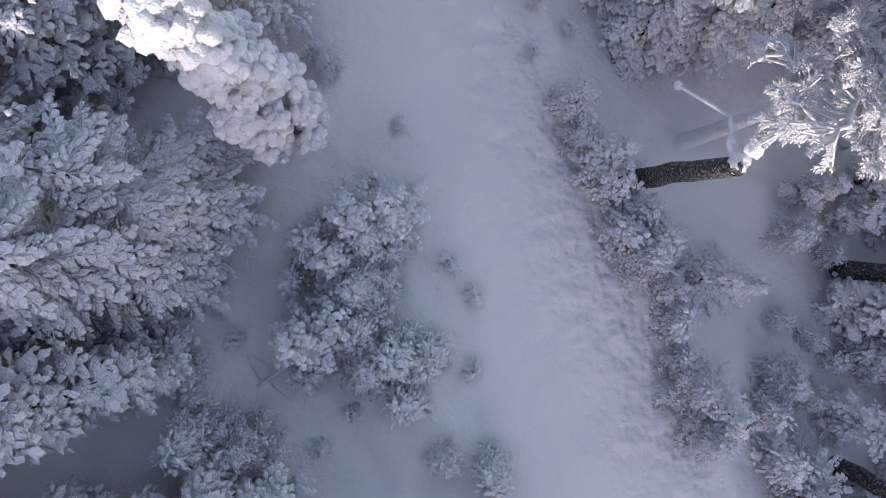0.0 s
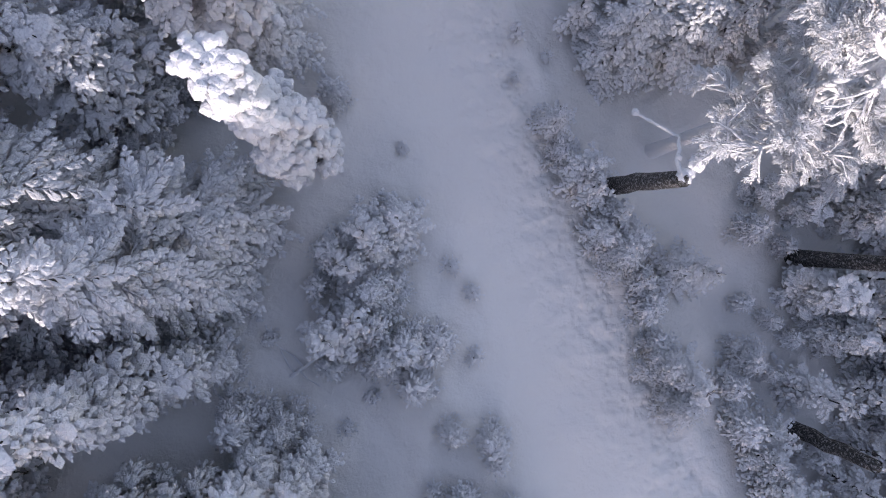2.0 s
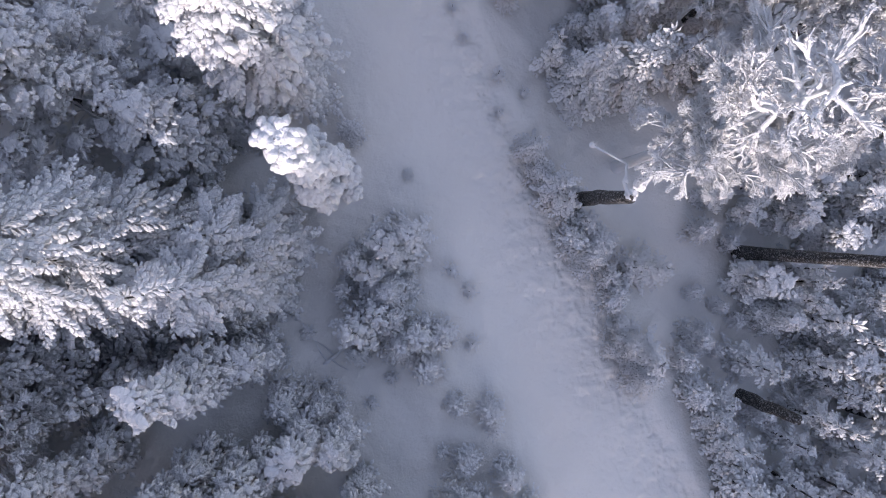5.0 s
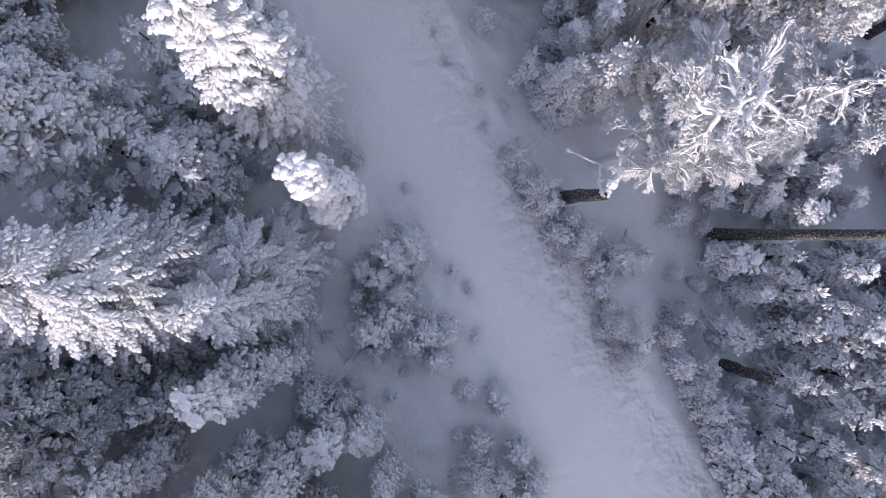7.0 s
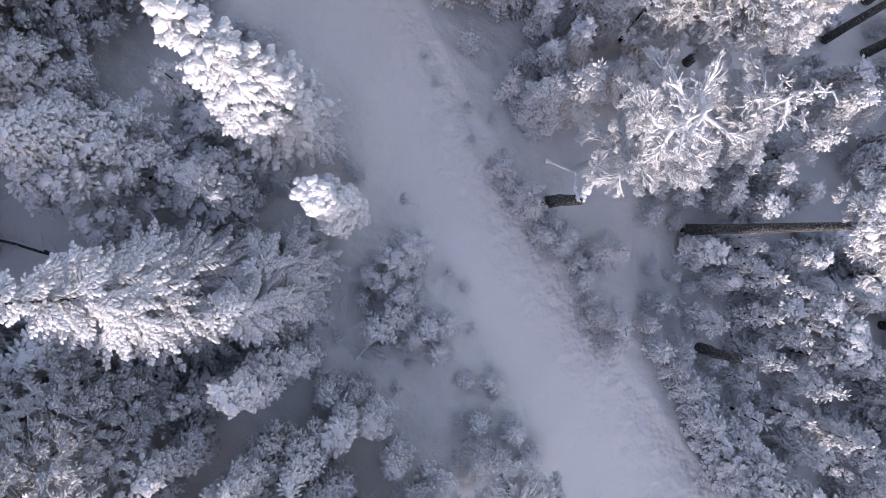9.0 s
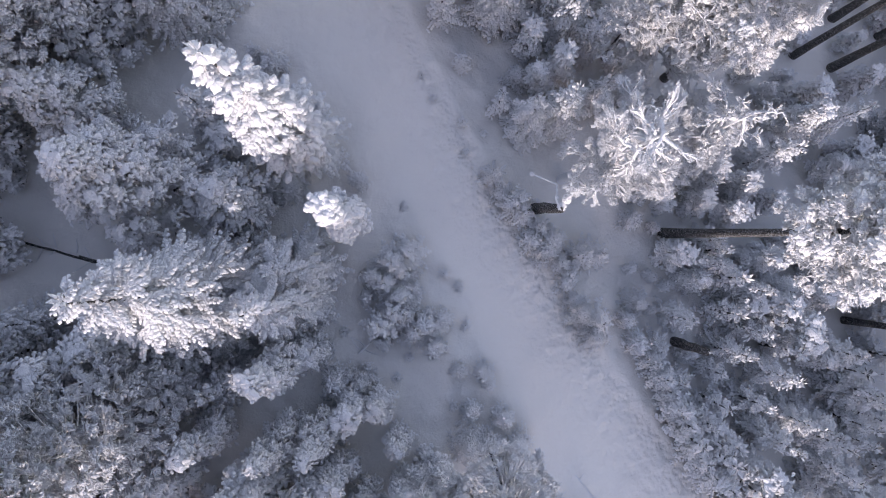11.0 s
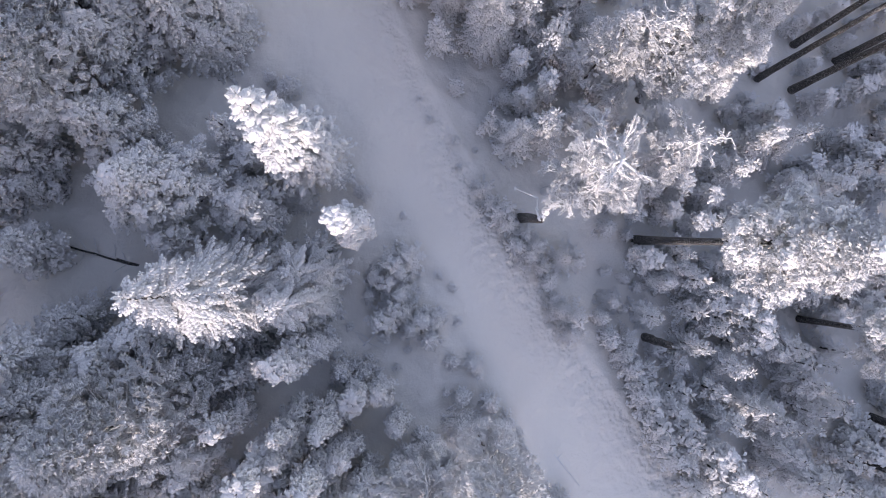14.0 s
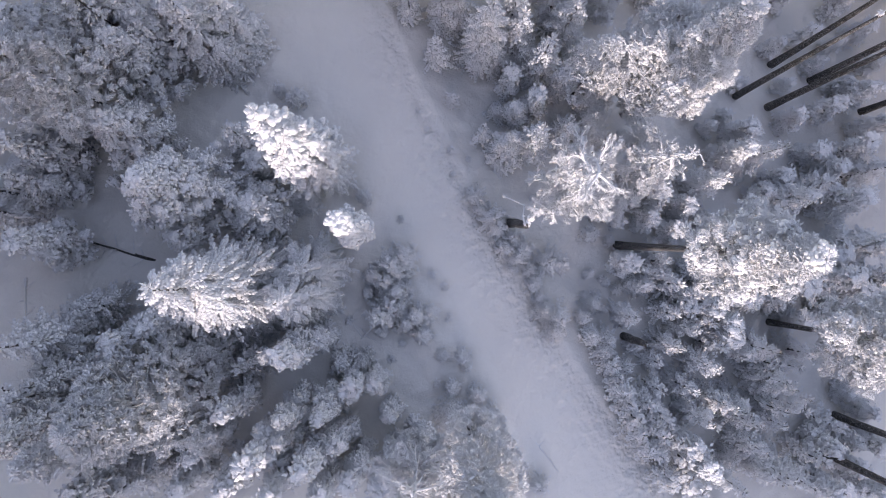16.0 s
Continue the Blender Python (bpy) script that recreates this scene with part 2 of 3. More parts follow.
def mesh_from(name, chunks, mat):
    vs, fs, k = [], [], 0
    for v, f in chunks:
        vs.append(v)
        fs.append(f + k)
        k += len(v)
    v, f = np.concatenate(vs).astype(np.float32), np.concatenate(fs).astype(np.int32)
    me = bpy.data.meshes.new(name)
    me.vertices.add(len(v))
    me.vertices.foreach_set("co", v.ravel())
    me.loops.add(f.size)
    me.loops.foreach_set("vertex_index", f.ravel())
    me.polygons.add(len(f))
    me.polygons.foreach_set("loop_start", np.arange(0, f.size, 3, dtype=np.int32))
    me.update(calc_edges=True)
    me.shade_smooth()
    me.materials.append(mat)
    return me


def tube(points, radii, sides=7):
    p = np.array(points, float)
    t = unit(np.gradient(p, axis=0))
    ref = np.where(np.abs(t[:, 2:3]) > 0.9, np.array([[1.0, 0, 0]]), np.array([[0, 0, 1.0]]))
    a = unit(np.cross(t, ref))
    b = np.cross(t, a)
    ang = np.linspace(0, 2 * np.pi, sides, endpoint=False)
    v = p[:, None] + np.array(radii)[:, None, None] * (a[:, None] * np.cos(ang)[None, :, None] + b[:, None] * np.sin(ang)[None, :, None])
    f = []
    for i in range(len(p) - 1):
        for j in range(sides):
            q = (j + 1) % sides
            k = i * sides
            f += [(k + j, k + q, k + sides + q), (k + j, k + sides + q, k + sides + j)]
    return v.reshape(-1, 3), np.array(f)


def spruce_fronds(h, r, clear, rng, fine=False, puffy=0.0):
    """Whorls of drooping branches, each a herringbone plume of snowy twigs; long ones fork. One chunk a branch."""
    out_chunks = []
    small = h < 2.6
    broad, pitch, half = (0.36, 0.12, 0.062) if fine else (0.26, 0.12, 0.055) if small else (0.36, 0.15, 0.075)
    z, gap = clear * h, 0.24 if small else 0.34 if h < 5 else 0.42
    while z < h - 0.12:
        t = (z - clear * h) / (h * (1 - clear))
        reach = r * ((1 - t) ** 0.8 * 0.9 + 0.06)
        count = max(5, int(round(2 * math.pi * reach * 0.5 / (1.5 * broad) + 2.5)))
        turn = rng.uniform(0, 6.28)
        for k in range(count):
            az = turn + 6.283 * k / count + rng.uniform(-0.3, 0.3)
            L = reach * rng.uniform(0.55, 1.25)
            if rng.uniform() < 0.1:
                continue
            rise = 0.6 * t - 0.22 + rng.uniform(-0.26, 0.2)
            zz = z + rng.uniform(-0.16, 0.16)
            rows = []
            for turned, begin, long in ((0, 0.12 if L > 1.2 else 0.05, 1.0), (0.6, 0.45, 0.42), (-0.6, 0.5, 0.4)):
                if turned and L < 1.25:
                    continue
                out = np.array((math.cos(az + turned), math.sin(az + turned), 0.0))
                o = np.array((math.cos(az), math.sin(az), 0.0))
                first = o * begin * L + np.array((0, 0, zz + rise * begin * L - 0.25 * begin * begin * L))
                rows.append(plume(first, out, np.array((-out[1], out[0], 0.0)), L * (1 - begin) if not turned else L * long, rise - 0.3 * begin, 0.22, min(broad, 0.5 * L + 0.08), pitch, half, rng))
            p, way, up, length, wide = (np.concatenate(c) for c in zip(*rows))
            bough = fingers(p, way, up, length, wide, rng)
            if fine:
                for q, *_ in rows:
                    v, f = tube([o * 0.1 * L + (0, 0, zz), *q[0:-1:6], q[-1]], np.linspace(0.03, 0.012, 2 + len(q[0:-1:6])), 4)
                    bough = np.concatenate([bough[0], v - (0, 0, 0.02)]), np.concatenate([bough[1], f + len(bough[0])])
            if puffy and t > 0.2:
                m = rng.uniform(0, 1, len(p)) < puffy
                if m.any():
                    size = rng.uniform(0.09, 0.17, m.sum())
                    v, f = lumps(p[m] + unit(way[m]) * (0.6 * length[m])[:, None], way[m], up[m], size * 1.5, size, size * 0.7, rng, 6, True)
                    bough = np.concatenate([bough[0], v]), np.concatenate([bough[1], f + len(bough[0])])
            out_chunks.append(bough)
        z += gap * rng.uniform(0.85, 1.15)
    ang = np.arange(7) * 0.898 + 0.4
    way = np.stack([0.6 * np.cos(ang), 0.6 * np.sin(ang), np.where(np.arange(7) % 2, 1.1, 0.4)], 1)
    out_chunks.append(fingers(np.tile((0, 0, h - 0.25), (7, 1)), way, np.tile((1.0, 0.3, 0.2), (7, 1)), np.full(7, broad), np.full(7, half), rng))
    return out_chunks


def tufts(centre, out, count, length, half, rng, rise=0.35, spread=1.1):
    """Brushes of rimed needles and twigs: fingers that fan out from each centre. One chunk a brush."""
    chunks = []
    for c, o in zip(centre, out):
        az = math.atan2(o[1], o[0]) + rng.uniform(-0.5, 0.5)
        off = np.linspace(-spread, spread, count) + rng.normal(0, 0.3, count)
        way = np.stack([np.cos(az + off), np.sin(az + off), rise + 0.4 * max(0.0, o[2] - 0.5) + rng.uniform(-0.45, 0.45, count)], 1)
        L = length * rng.uniform(0.7, 1.25) * rng.uniform(0.7, 1.3, count)
        base = np.tile(c, (count, 1)) - unit(way) * (0.25 * L)[:, None] + rng.normal(0, 0.04, (count, 3))
        chunks.append(fingers(base, way, np.tile((0.0, 0.0, 1.0), (count, 1)) + rng.normal(0, 0.2, (count, 3)), L, half * rng.uniform(0.7, 1.3, count), rng))
    return chunks


def boughs(centre, out, reach, puff, rng, count=13, full=False):
    """Boughs of a pine: a fan of rounded puffs of snowy needles, large along its back and small round its scalloped rim. One chunk a bough."""
    chunks = []
    for c, o in zip(centre, out):
        az = math.atan2(o[1], o[0]) + rng.uniform(-0.45, 0.45)
        d = np.array((math.cos(az), math.sin(az), 0.0))
        e = np.array((-d[1], d[0], 0.0))
        R = reach * rng.uniform(0.75, 1.3)
        n = max(4, int(round(count * R / reach)))
        k = max(3, int(0.4 * n))
        turn = rng.uniform(-3, 3, k)
        far = rng.uniform(0.0, 0.5, k)
        x, y = far * np.cos(turn) * 0.8 - 0.5, far * np.sin(turn) * 0.75
        p = c + d * (x * R)[:, None] + e * (y * R)[:, None]
        p[:, 2] += -0.28 * far * far * R - 0.12 * (x + 0.4) * R + 0.06 * R + rng.uniform(-0.04, 0.04, k)
        size = puff * (1.0 if full else 1.3) * rng.uniform(0.8, 1.25, k)
        up = np.array((0.0, 0.0, 1.0)) + rng.normal(0, 0.14, (k, 3)) + 0.2 * d
        v, f = lumps(p, d + rng.normal(0, 0.4, (k, 3)) * (1, 1, 0.2), up, size * 1.2, size, size * rng.uniform(0.45, 0.7, k), rng, 7, full)
        m = 2 * n
        turn = np.tile(np.linspace(-2.3, 2.3, n), 2) + rng.uniform(-0.22, 0.22, m)
        tier = np.repeat((0.0, 1.0), n)
        far = 0.42 - 0.2 * tier + rng.uniform(-0.1, 0.1, m)
        x, y = far * np.cos(turn) - 0.5, far * np.sin(turn)
        p = c + d * (x * R)[:, None] + e * (y * R)[:, None]
        p[:, 2] += -0.28 * far * far * R - 0.12 * (x + 0.4) * R + 0.05 * R + 0.05 * tier * R + rng.uniform(-0.03, 0.03, m)
        way = d * np.cos(turn)[:, None] + e * np.sin(turn)[:, None] + rng.normal(0, 0.3, (m, 3))
        way[:, 2] -= 0.25
        if full:
            size = puff * rng.uniform(0.8, 1.2, m)
            w, g = lumps(p, way, np.array((0.0, 0.0, 1.0)) + rng.normal(0, 0.15, (m, 3)) + 0.25 * unit(way), size * 1.1, size, size * 0.65, rng, 7, True)
        else:
            w, g = fingers(p, way, np.array((0.0, 0.0, 1.0)) + rng.normal(0, 0.2, (m, 3)), 0.35 * R * rng.uniform(0.7, 1.35, m), 0.64 * puff * rng.uniform(0.75, 1.3, m), rng, 0.25, 0.62)
        chunks.append((np.concatenate([v, w]), np.concatenate([f, g + len(v)])))
    return chunks


def crown_points(h, r, clear, spacing, rng, power=0.62, lumps=0.28):
    """Points spread over a lumpy dome, with their outward directions."""
    hc = h * (1 - clear)
    r = max(0.62 * r, r - 0.28)
    n = max(6, int(2 * math.pi * r * hc * 0.62 / spacing ** 2))
    t = (np.arange(n) + rng.uniform(0.2, 0.8, n)) / n
    t = t ** 1.05
    az = np.arange(n) * 2.39996 + rng.uniform(-0.3, 0.3, n)
    rad = r * (np.clip(1 - t, 0, 1) ** power)
    rad *= np.clip(0.45 + 2.2 * t, 0, 1) ** 0.5
    k = rng.integers(3, 6)
    ph = rng.uniform(0, 6.28, 3)
    lump = 1 + lumps * np.sin(k * az + ph[0] + 5 * t) * np.sin(9 * t + ph[1]) + rng.uniform(-0.14, 0.1, n)
    inner = np.where(rng.uniform(0, 1, n) < 0.3, rng.uniform(0.3, 0.75, n), 1.0)
    rad = rad * lump * inner
    p = np.stack([rad * np.cos(az), rad * np.sin(az), h * clear + hc * t * 0.97 - 0.1], 1)
    d = np.stack([np.cos(az), np.sin(az), 0.25 + 1.1 * t], 1)
    return p, d


def twigs_to(points, rng, h, thin, every=3):
    out = []
    for p in points[::every]:
        rr = math.hypot(p[0], p[1])
        foot = np.array((0, 0, max(0.1, p[2] - 0.45 * rr)))
        mid = foot * 0.45 + p * 0.55 + np.array((0, 0, -0.06 * rr))
        out.append(tube([foot, mid, p], [thin, thin * 0.7, thin * 0.35], 4))
    return out


def pine_crown(h, r, clear, rng, fine=False, puffy=0.0):
    s = 0.4 if h < 3 else 0.5 if h < 5 else 0.56 if fine else 0.62
    p, d = crown_points(h, r, clear, s, rng)
    puff = puffy or (0.085 if h < 3 else 0.105 if h < 5 else 0.11 if fine else 0.13)
    return boughs(p, d, 0.98 * s, puff, rng, 7 if puffy else 9, bool(puffy)), twigs_to(p, rng, h, 0.03, 4)


def scots_crown(h, r, clear, rng, fine=False, puffy=0.0):
    s = 0.24 if fine else 0.38 if clear < 0.68 else 0.8
    p, d = crown_points(h, r, clear, s, rng, 0.64, 0.34)
    puffs = boughs(p[::4], d[::4], 0.5, puffy, rng, 7, True) if puffy else []
    return puffs + tufts(p, d, 24 if fine else 15, 0.21 if fine else 0.24, 0.026 if fine else 0.036, rng, 0.2, 1.2), twigs_to(p, rng, h, 0.04, 4)


def sapling_crown(h, r, clear, rng, fine=False, puffy=0.0):
    s = 0.2 if h < 1.2 else 0.27
    p, d = crown_points(h, (1.5 if h > 0.7 else 1.1) * r, 0.05, s, rng, 0.8, 0.3)
    return boughs(p, d, 1.25 * s, 0.17 * s, rng, 7), twigs_to(p, rng, h, 0.015, 5)


def limbs_crown(h, r, clear, rng, fine=False, puffy=0.0):
    """An open crown: crooked forked limbs under snow, almost bare at the broken top, with fans of rimed twigs hanging below them lower down. One chunk a limb."""
    limbs, twigs = [], []
    count = int(16 + h * 1.6)
    for i in range(count):
        t = (i + rng.uniform(0.1, 0.9)) / count
        bare = t > 0.68
        z = h * (clear + (0.97 - clear) * t)
        az = i * 2.39996 + rng.uniform(-0.4, 0.4)
        L = r * (1.1 - 0.5 * t) * rng.uniform(0.7, 1.2)
        pts = [np.array((0, 0, z - 0.25 * L))]
        dirn = np.array((math.cos(az), math.sin(az), rng.uniform(0.0, 0.5)))
        for k in range(7):
            dirn = dirn + rng.normal(0, 0.3, 3) + np.array((0, 0, 0.03))
            pts.append(pts[-1] + unit(dirn) * L / 7)
        limb = [tube(pts, np.linspace(0.085, 0.024, 8) * (0.55 + 0.035 * h), 7)]
        for k in range(2, 8):
            for _ in range(2 if bare else 4 if fine else 3):
                dd = unit(dirn * 0.6 + rng.normal(0, 0.6, 3) * (1, 1, 0.5))
                q = pts[k] + dd * L * rng.uniform(0.15, 0.4)
                bend = (pts[k] + q) / 2 + rng.normal(0, 0.06, 3)
                limb.append(tube([pts[k], bend, q], [0.032, 0.024, 0.014], 5))
                m = 2 if bare else 9 if fine else 3
                f = rng.uniform(0.3, 1.0, m)
                p = np.where(f[:, None] < 0.5, pts[k] + (bend - pts[k]) * f[:, None] * 2, bend + (q - bend) * (f[:, None] - 0.5) * 2)
                w = dd * 0.9 + rng.normal(0, 0.5, (m, 3)) * (1, 1, 0.4) + np.array((0, 0, -0.05))
                size = rng.uniform(0.16, 0.32, m) * (0.7 if bare else 1.0)
                twigs.append(feathers(p - (0, 0, 0.05), w, np.array((0.0, 0.0, 1.0)) + rng.normal(0, 0.2, (m, 3)), size, rng, 0.015, 7, 0.85, 0.42))
        limbs.append(limb)
    return [twigs], limbs


BUILT = {}
SIZES = (0.5, 0.8, 1.2, 1.7, 2.3, 3.1, 4.2, 5.5, 7.0, 9.0, 12.0, 16.0)
LABELS = {
    "spruce": ("snow laden spruce with drooping rimed branches", "spruce tree"),
    "pine": ("young pine with rounded clumps of snowy needles", "pine tree"),
    "scots": ("tall pine with a bare dark trunk and frosted crown", "pine tree"),
    "limbs": ("old pine with crooked snow covered limbs", "pine tree"),
    "sapling": ("small snow covered sapling standing in deep snow", "sapling"),
}
NAMES = {"spruce": "spruce_tree", "pine": "young_pine_tree", "scots": "tall_pine_tree", "limbs": "old_pine_tree", "sapling": "sapling"}
count_planted = [0]


def build_tree(kind, h, r, clear, seed, single=False, label="", bare=False, puffy=0.0):
    """single: the boughs that can be told apart are parts of their own; the rest of the crown is one part."""
    rng = np.random.default_rng(seed)
    # bare trees take the thinly snowed needles with shade in their colour
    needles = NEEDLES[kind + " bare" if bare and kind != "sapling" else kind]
    root = new(NAMES[kind])
    tagged(root, label or LABELS[kind][0], LABELS[kind][1], NAMES[kind].replace("_", " ") + "s")
    girth = {"spruce": 0.016, "pine": 0.016, "scots": 0.0135, "limbs": 0.019, "sapling": 0.014}[kind] * h + 0.012
    lean = rng.uniform(-0.012, 0.012, 2) * h
    heights = np.linspace(-0.25, h * 0.97, 9)
    pts = [(lean[0] * (z / h) ** 2, lean[1] * (z / h) ** 2, z) for z in heights]
    rad = girth * (1 - 0.88 * np.clip(heights / h, 0, 1)) * (1 + 0.15 * np.exp(-np.clip(heights, 0, None) * 2))
    parts = [new("trunk", mesh_from("trunk", [tube(pts, rad, 10)], LIMB if kind == "limbs" else BARK))]
    if kind == "spruce":
        crown, twigs = spruce_fronds(h, r, clear, rng, single, puffy), []
    else:
        crown, twigs = {"pine": pine_crown, "scots": scots_crown, "limbs": limbs_crown, "sapling": sapling_crown}[kind](h, r, clear, rng, single, puffy)
    if kind == "limbs":
        parts += [new("limb", mesh_from("limb", limb, LIMB)) for limb in twigs]
    elif twigs and kind != "sapling":
        parts.append(tagged(new("branchwork", mesh_from("branchwork", twigs, LIMB)), kind="stuff"))
    if single and kind in ("spruce", "pine"):
        top = 220
        parts += [new("bough", mesh_from("bough", [c], needles)) for c in crown[-top:]]
        crown = crown[:-top]
    if crown:
        if kind == "limbs":
            crown = crown[0]
        parts.append(tagged(new("crown", mesh_from("crown", crown, needles)), kind="stuff" if single else ""))
    for ob in parts:
        ob.parent = root
    return root


def plant(kind, x, y, h, r, clear=0.08, own=0, label="", lean=(0, 0), puffy=0.0):
    """One tree on the hillside; trees with own set are built for their place, the others come from a few of each size."""
    count_planted[0] += 1
    i = count_planted[0]
    z = ground_height(x, y)
    # trees left of x -8, save a strip, get the shade-darkened needles
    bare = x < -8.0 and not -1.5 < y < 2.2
    if own:
        root = build_tree(kind, h, r, clear, 100 + own, True, label, bare, puffy)
        root.matrix_basis = pose(x, y, z, *lean)
        return root
    size = min(SIZES, key=lambda s: abs(math.log(s / h)))
    slim = round(clear, 2) if clear > 0.45 else 0.3 if clear > 0.2 else 0.08
    key = (kind, size, slim, i % 2, bare)
    wide = r / h * size
    m = Matrix.LocRotScale((x, y, z), Euler((0, 0, i * 2.39996)), None)
    if key not in BUILT:
        BUILT[key] = (build_tree(kind, size, wide, slim, 500 + len(BUILT), bare=bare), wide)
        root = BUILT[key][0]
    else:
        root = copy_thing(BUILT[key][0], m)
    root.matrix_basis = m @ Matrix.Diagonal((r / BUILT[key][1], r / BUILT[key][1], h / size, 1))
    return root


# ---- the trees, by place ----
plant("spruce", -4.68, 6.03, 11.95, 1.95, 0.12, own=1, puffy=0.16, label='slender sunlit spruce with thick snow on branches')
plant("pine", -3.20, 2.45, 7.74, 1.35, 0.2, own=2, puffy=0.12, label='slim young pine with puffy snow clumps beside the track')
plant("pine", -11.80, 11.81, 6.50, 2.4, 0.15, own=3)
plant("pine", -12.30, 8.30, 6.25, 2.4, 0.15, own=4)
plant("pine", -10.40, 5.20, 7.92, 3.1, 0.15, own=5)
plant("spruce", -8.75, 0.40, 9.75, 3.1, 0.1, own=6, lean=(-3, -3.6), label='broad spruce with sunlit side and drooping fronds')
plant("pine", -6.44, -2.65, 6.20, 1.3, 0.15, own=18)
plant("spruce", -8.83, 12.78, 8.00, 2.0, 0.1)
plant("scots", -13.64, 9.95, 10.00, 2.6, 0.5, own=7)
plant("pine", -16.37, 3.83, 5.00, 1.6, 0.1)
plant("spruce", -14.80, 0.70, 3.82, 1.0, 0.05)
plant("pine", -11.62, -0.33, 5.30, 1.8)
plant("scots", -12.07, -3.42, 10.00, 3.0, 0.15, own=8)
plant("scots", -11.61, -3.27, 6.00, 1.7, 0.2)
plant("pine", -16.07, -1.44, 4.00, 1.4)
plant("spruce", -12.19, -0.83, 4.20, 1.2)
plant("pine", -13.11, -0.99, 5.20, 1.6)
plant("spruce", -11.66, -1.65, 5.00, 1.5)
plant("spruce", -10.68, -2.08, 5.00, 1.5)
plant("spruce", -10.40, -3.10, 3.51, 1.2)
plant("spruce", -8.84, -2.97, 3.50, 1.1)
plant("pine", -8.05, -2.74, 3.00, 1.0)
plant("pine", -9.40, -4.50, 4.68, 1.2)
plant("pine", -6.90, -5.20, 5.74, 1.1)
plant("pine", -8.00, -6.30, 6.50, 1.4)
plant("pine", -7.41, -6.11, 5.00, 1.2)
plant("pine", -6.21, -7.13, 6.00, 1.4)
plant("pine", -5.56, -5.40, 5.00, 1.2)
plant("pine", -4.36, -4.91, 3.50, 1.2)
plant("pine", -3.44, -4.97, 3.00, 1.1)
plant("pine", -5.28, -6.94, 4.00, 1.3)
plant("pine", -2.92, -6.50, 2.94, 0.95)
plant("pine", -1.85, -7.92, 3.50, 1.3)
plant("pine", -2.86, -8.22, 4.00, 1.1)
plant("pine", -4.42, -8.18, 3.00, 0.9)
plant("pine", -4.82, -8.65, 4.00, 1.2)
plant("scots", 0.75, -7.95, 12.00, 2.2, 0.36, own=9)
plant("limbs", -1.84, -8.28, 8.00, 1.6, 0.4, own=10)
plant("pine", -11.04, -6.10, 4.00, 1.1)
plant("sapling", -15.47, -6.27, 1.20, 0.7)
plant("pine", -10.68, -5.64, 4.00, 1.2)
plant("scots", -13.93, -4.30, 9.00, 1.8, 0.3)
plant("pine", -11.25, 13.08, 6.00, 1.8)
plant("pine", -10.23, 13.91, 5.00, 1.4)
plant("scots", -12.30, 13.06, 9.00, 2.2, 0.5)
plant("spruce", -7.81, 7.58, 5.00, 1.4)
plant("pine", -7.45, 6.45, 3.20, 1.3)
plant("pine", -7.61, 4.20, 4.30, 2.3, own=22)
plant("spruce", -5.73, 0.93, 5.20, 2.2, own=20)
plant("spruce", -6.15, -0.35, 7.20, 2.0, own=21)
plant("pine", -5.70, -2.35, 3.00, 1.1)
plant("pine", -16.80, 7.72, 3.50, 1.2)
plant("pine", -14.00, 6.45, 2.20, 0.8)
plant("spruce", 2.20, 11.60, 3.29, 1.1)
plant("spruce", 4.90, 11.71, 8.00, 1.7)
plant("spruce", 1.13, 14.44, 3.00, 1.0)
plant("spruce", 2.85, 13.80, 4.00, 1.1)
plant("spruce", 6.76, 11.87, 6.00, 1.5)
plant("spruce", 7.93, 10.40, 6.00, 1.4)
plant("spruce", 9.74, 12.22, 7.00, 1.6)
plant("pine", 6.07, 9.71, 3.50, 1.1)
plant("pine", 6.06, 7.79, 3.00, 1.2)
plant("spruce", 3.94, 6.78, 3.00, 0.75)
plant("spruce", 5.06, 5.74, 5.00, 1.4)
plant("spruce", 6.54, 5.77, 6.00, 1.3)
plant("spruce", 8.66, 6.56, 4.00, 1.1)
plant("limbs", 6.40, 2.98, 11.40, 1.85, 0.47, own=11, lean=(1.5, 4.6), label='old pine with broken top and crooked snowy limbs')
plant("limbs", 11.60, 3.26, 9.12, 1.7, 0.35, own=13)
plant("scots", 13.10, 7.40, 15.38, 2.5, 0.35, own=14, puffy=0.09)
plant("limbs", 11.39, 8.06, 10.00, 2.1, 0.3, own=15)
plant("scots", 10.06, 8.88, 9.00, 1.9, 0.3)
plant("scots", 13.25, 9.56, 11.00, 2.2, 0.4)
plant("scots", 10.90, -0.42, 17.30, 2.15, 0.66, own=16, puffy=0.09, lean=(3.5, 2), label='tall pine with long bare trunk and sunlit crown')
plant("scots", 19.40, -6.40, 13.00, 2.6, 0.5, own=17, puffy=0.09)
plant("scots", 23.20, 6.80, 17.00, 2.4, 0.85)
plant("scots", 21.10, 7.80, 16.00, 2.4, 0.85)
plant("scots", 27.00, 8.30, 17.00, 2.4, 0.85)
plant("scots", 30.17, 5.74, 16.00, 2.4, 0.85)
plant("scots", 24.36, 9.70, 15.00, 2.4, 0.85)
plant("scots", 22.11, -12.36, 16.00, 2.4, 0.85)
plant("scots", 20.22, -13.78, 16.00, 2.4, 0.85)
plant("spruce", 11.10, -6.85, 2.36, 0.77)
plant("spruce", 13.50, -7.30, 4.23, 1.02)
plant("spruce", 17.30, -9.10, 4.28, 1.1)
plant("spruce", 10.50, -9.50, 3.30, 0.94)
plant("spruce", 14.45, -12.70, 1.73, 1.02)
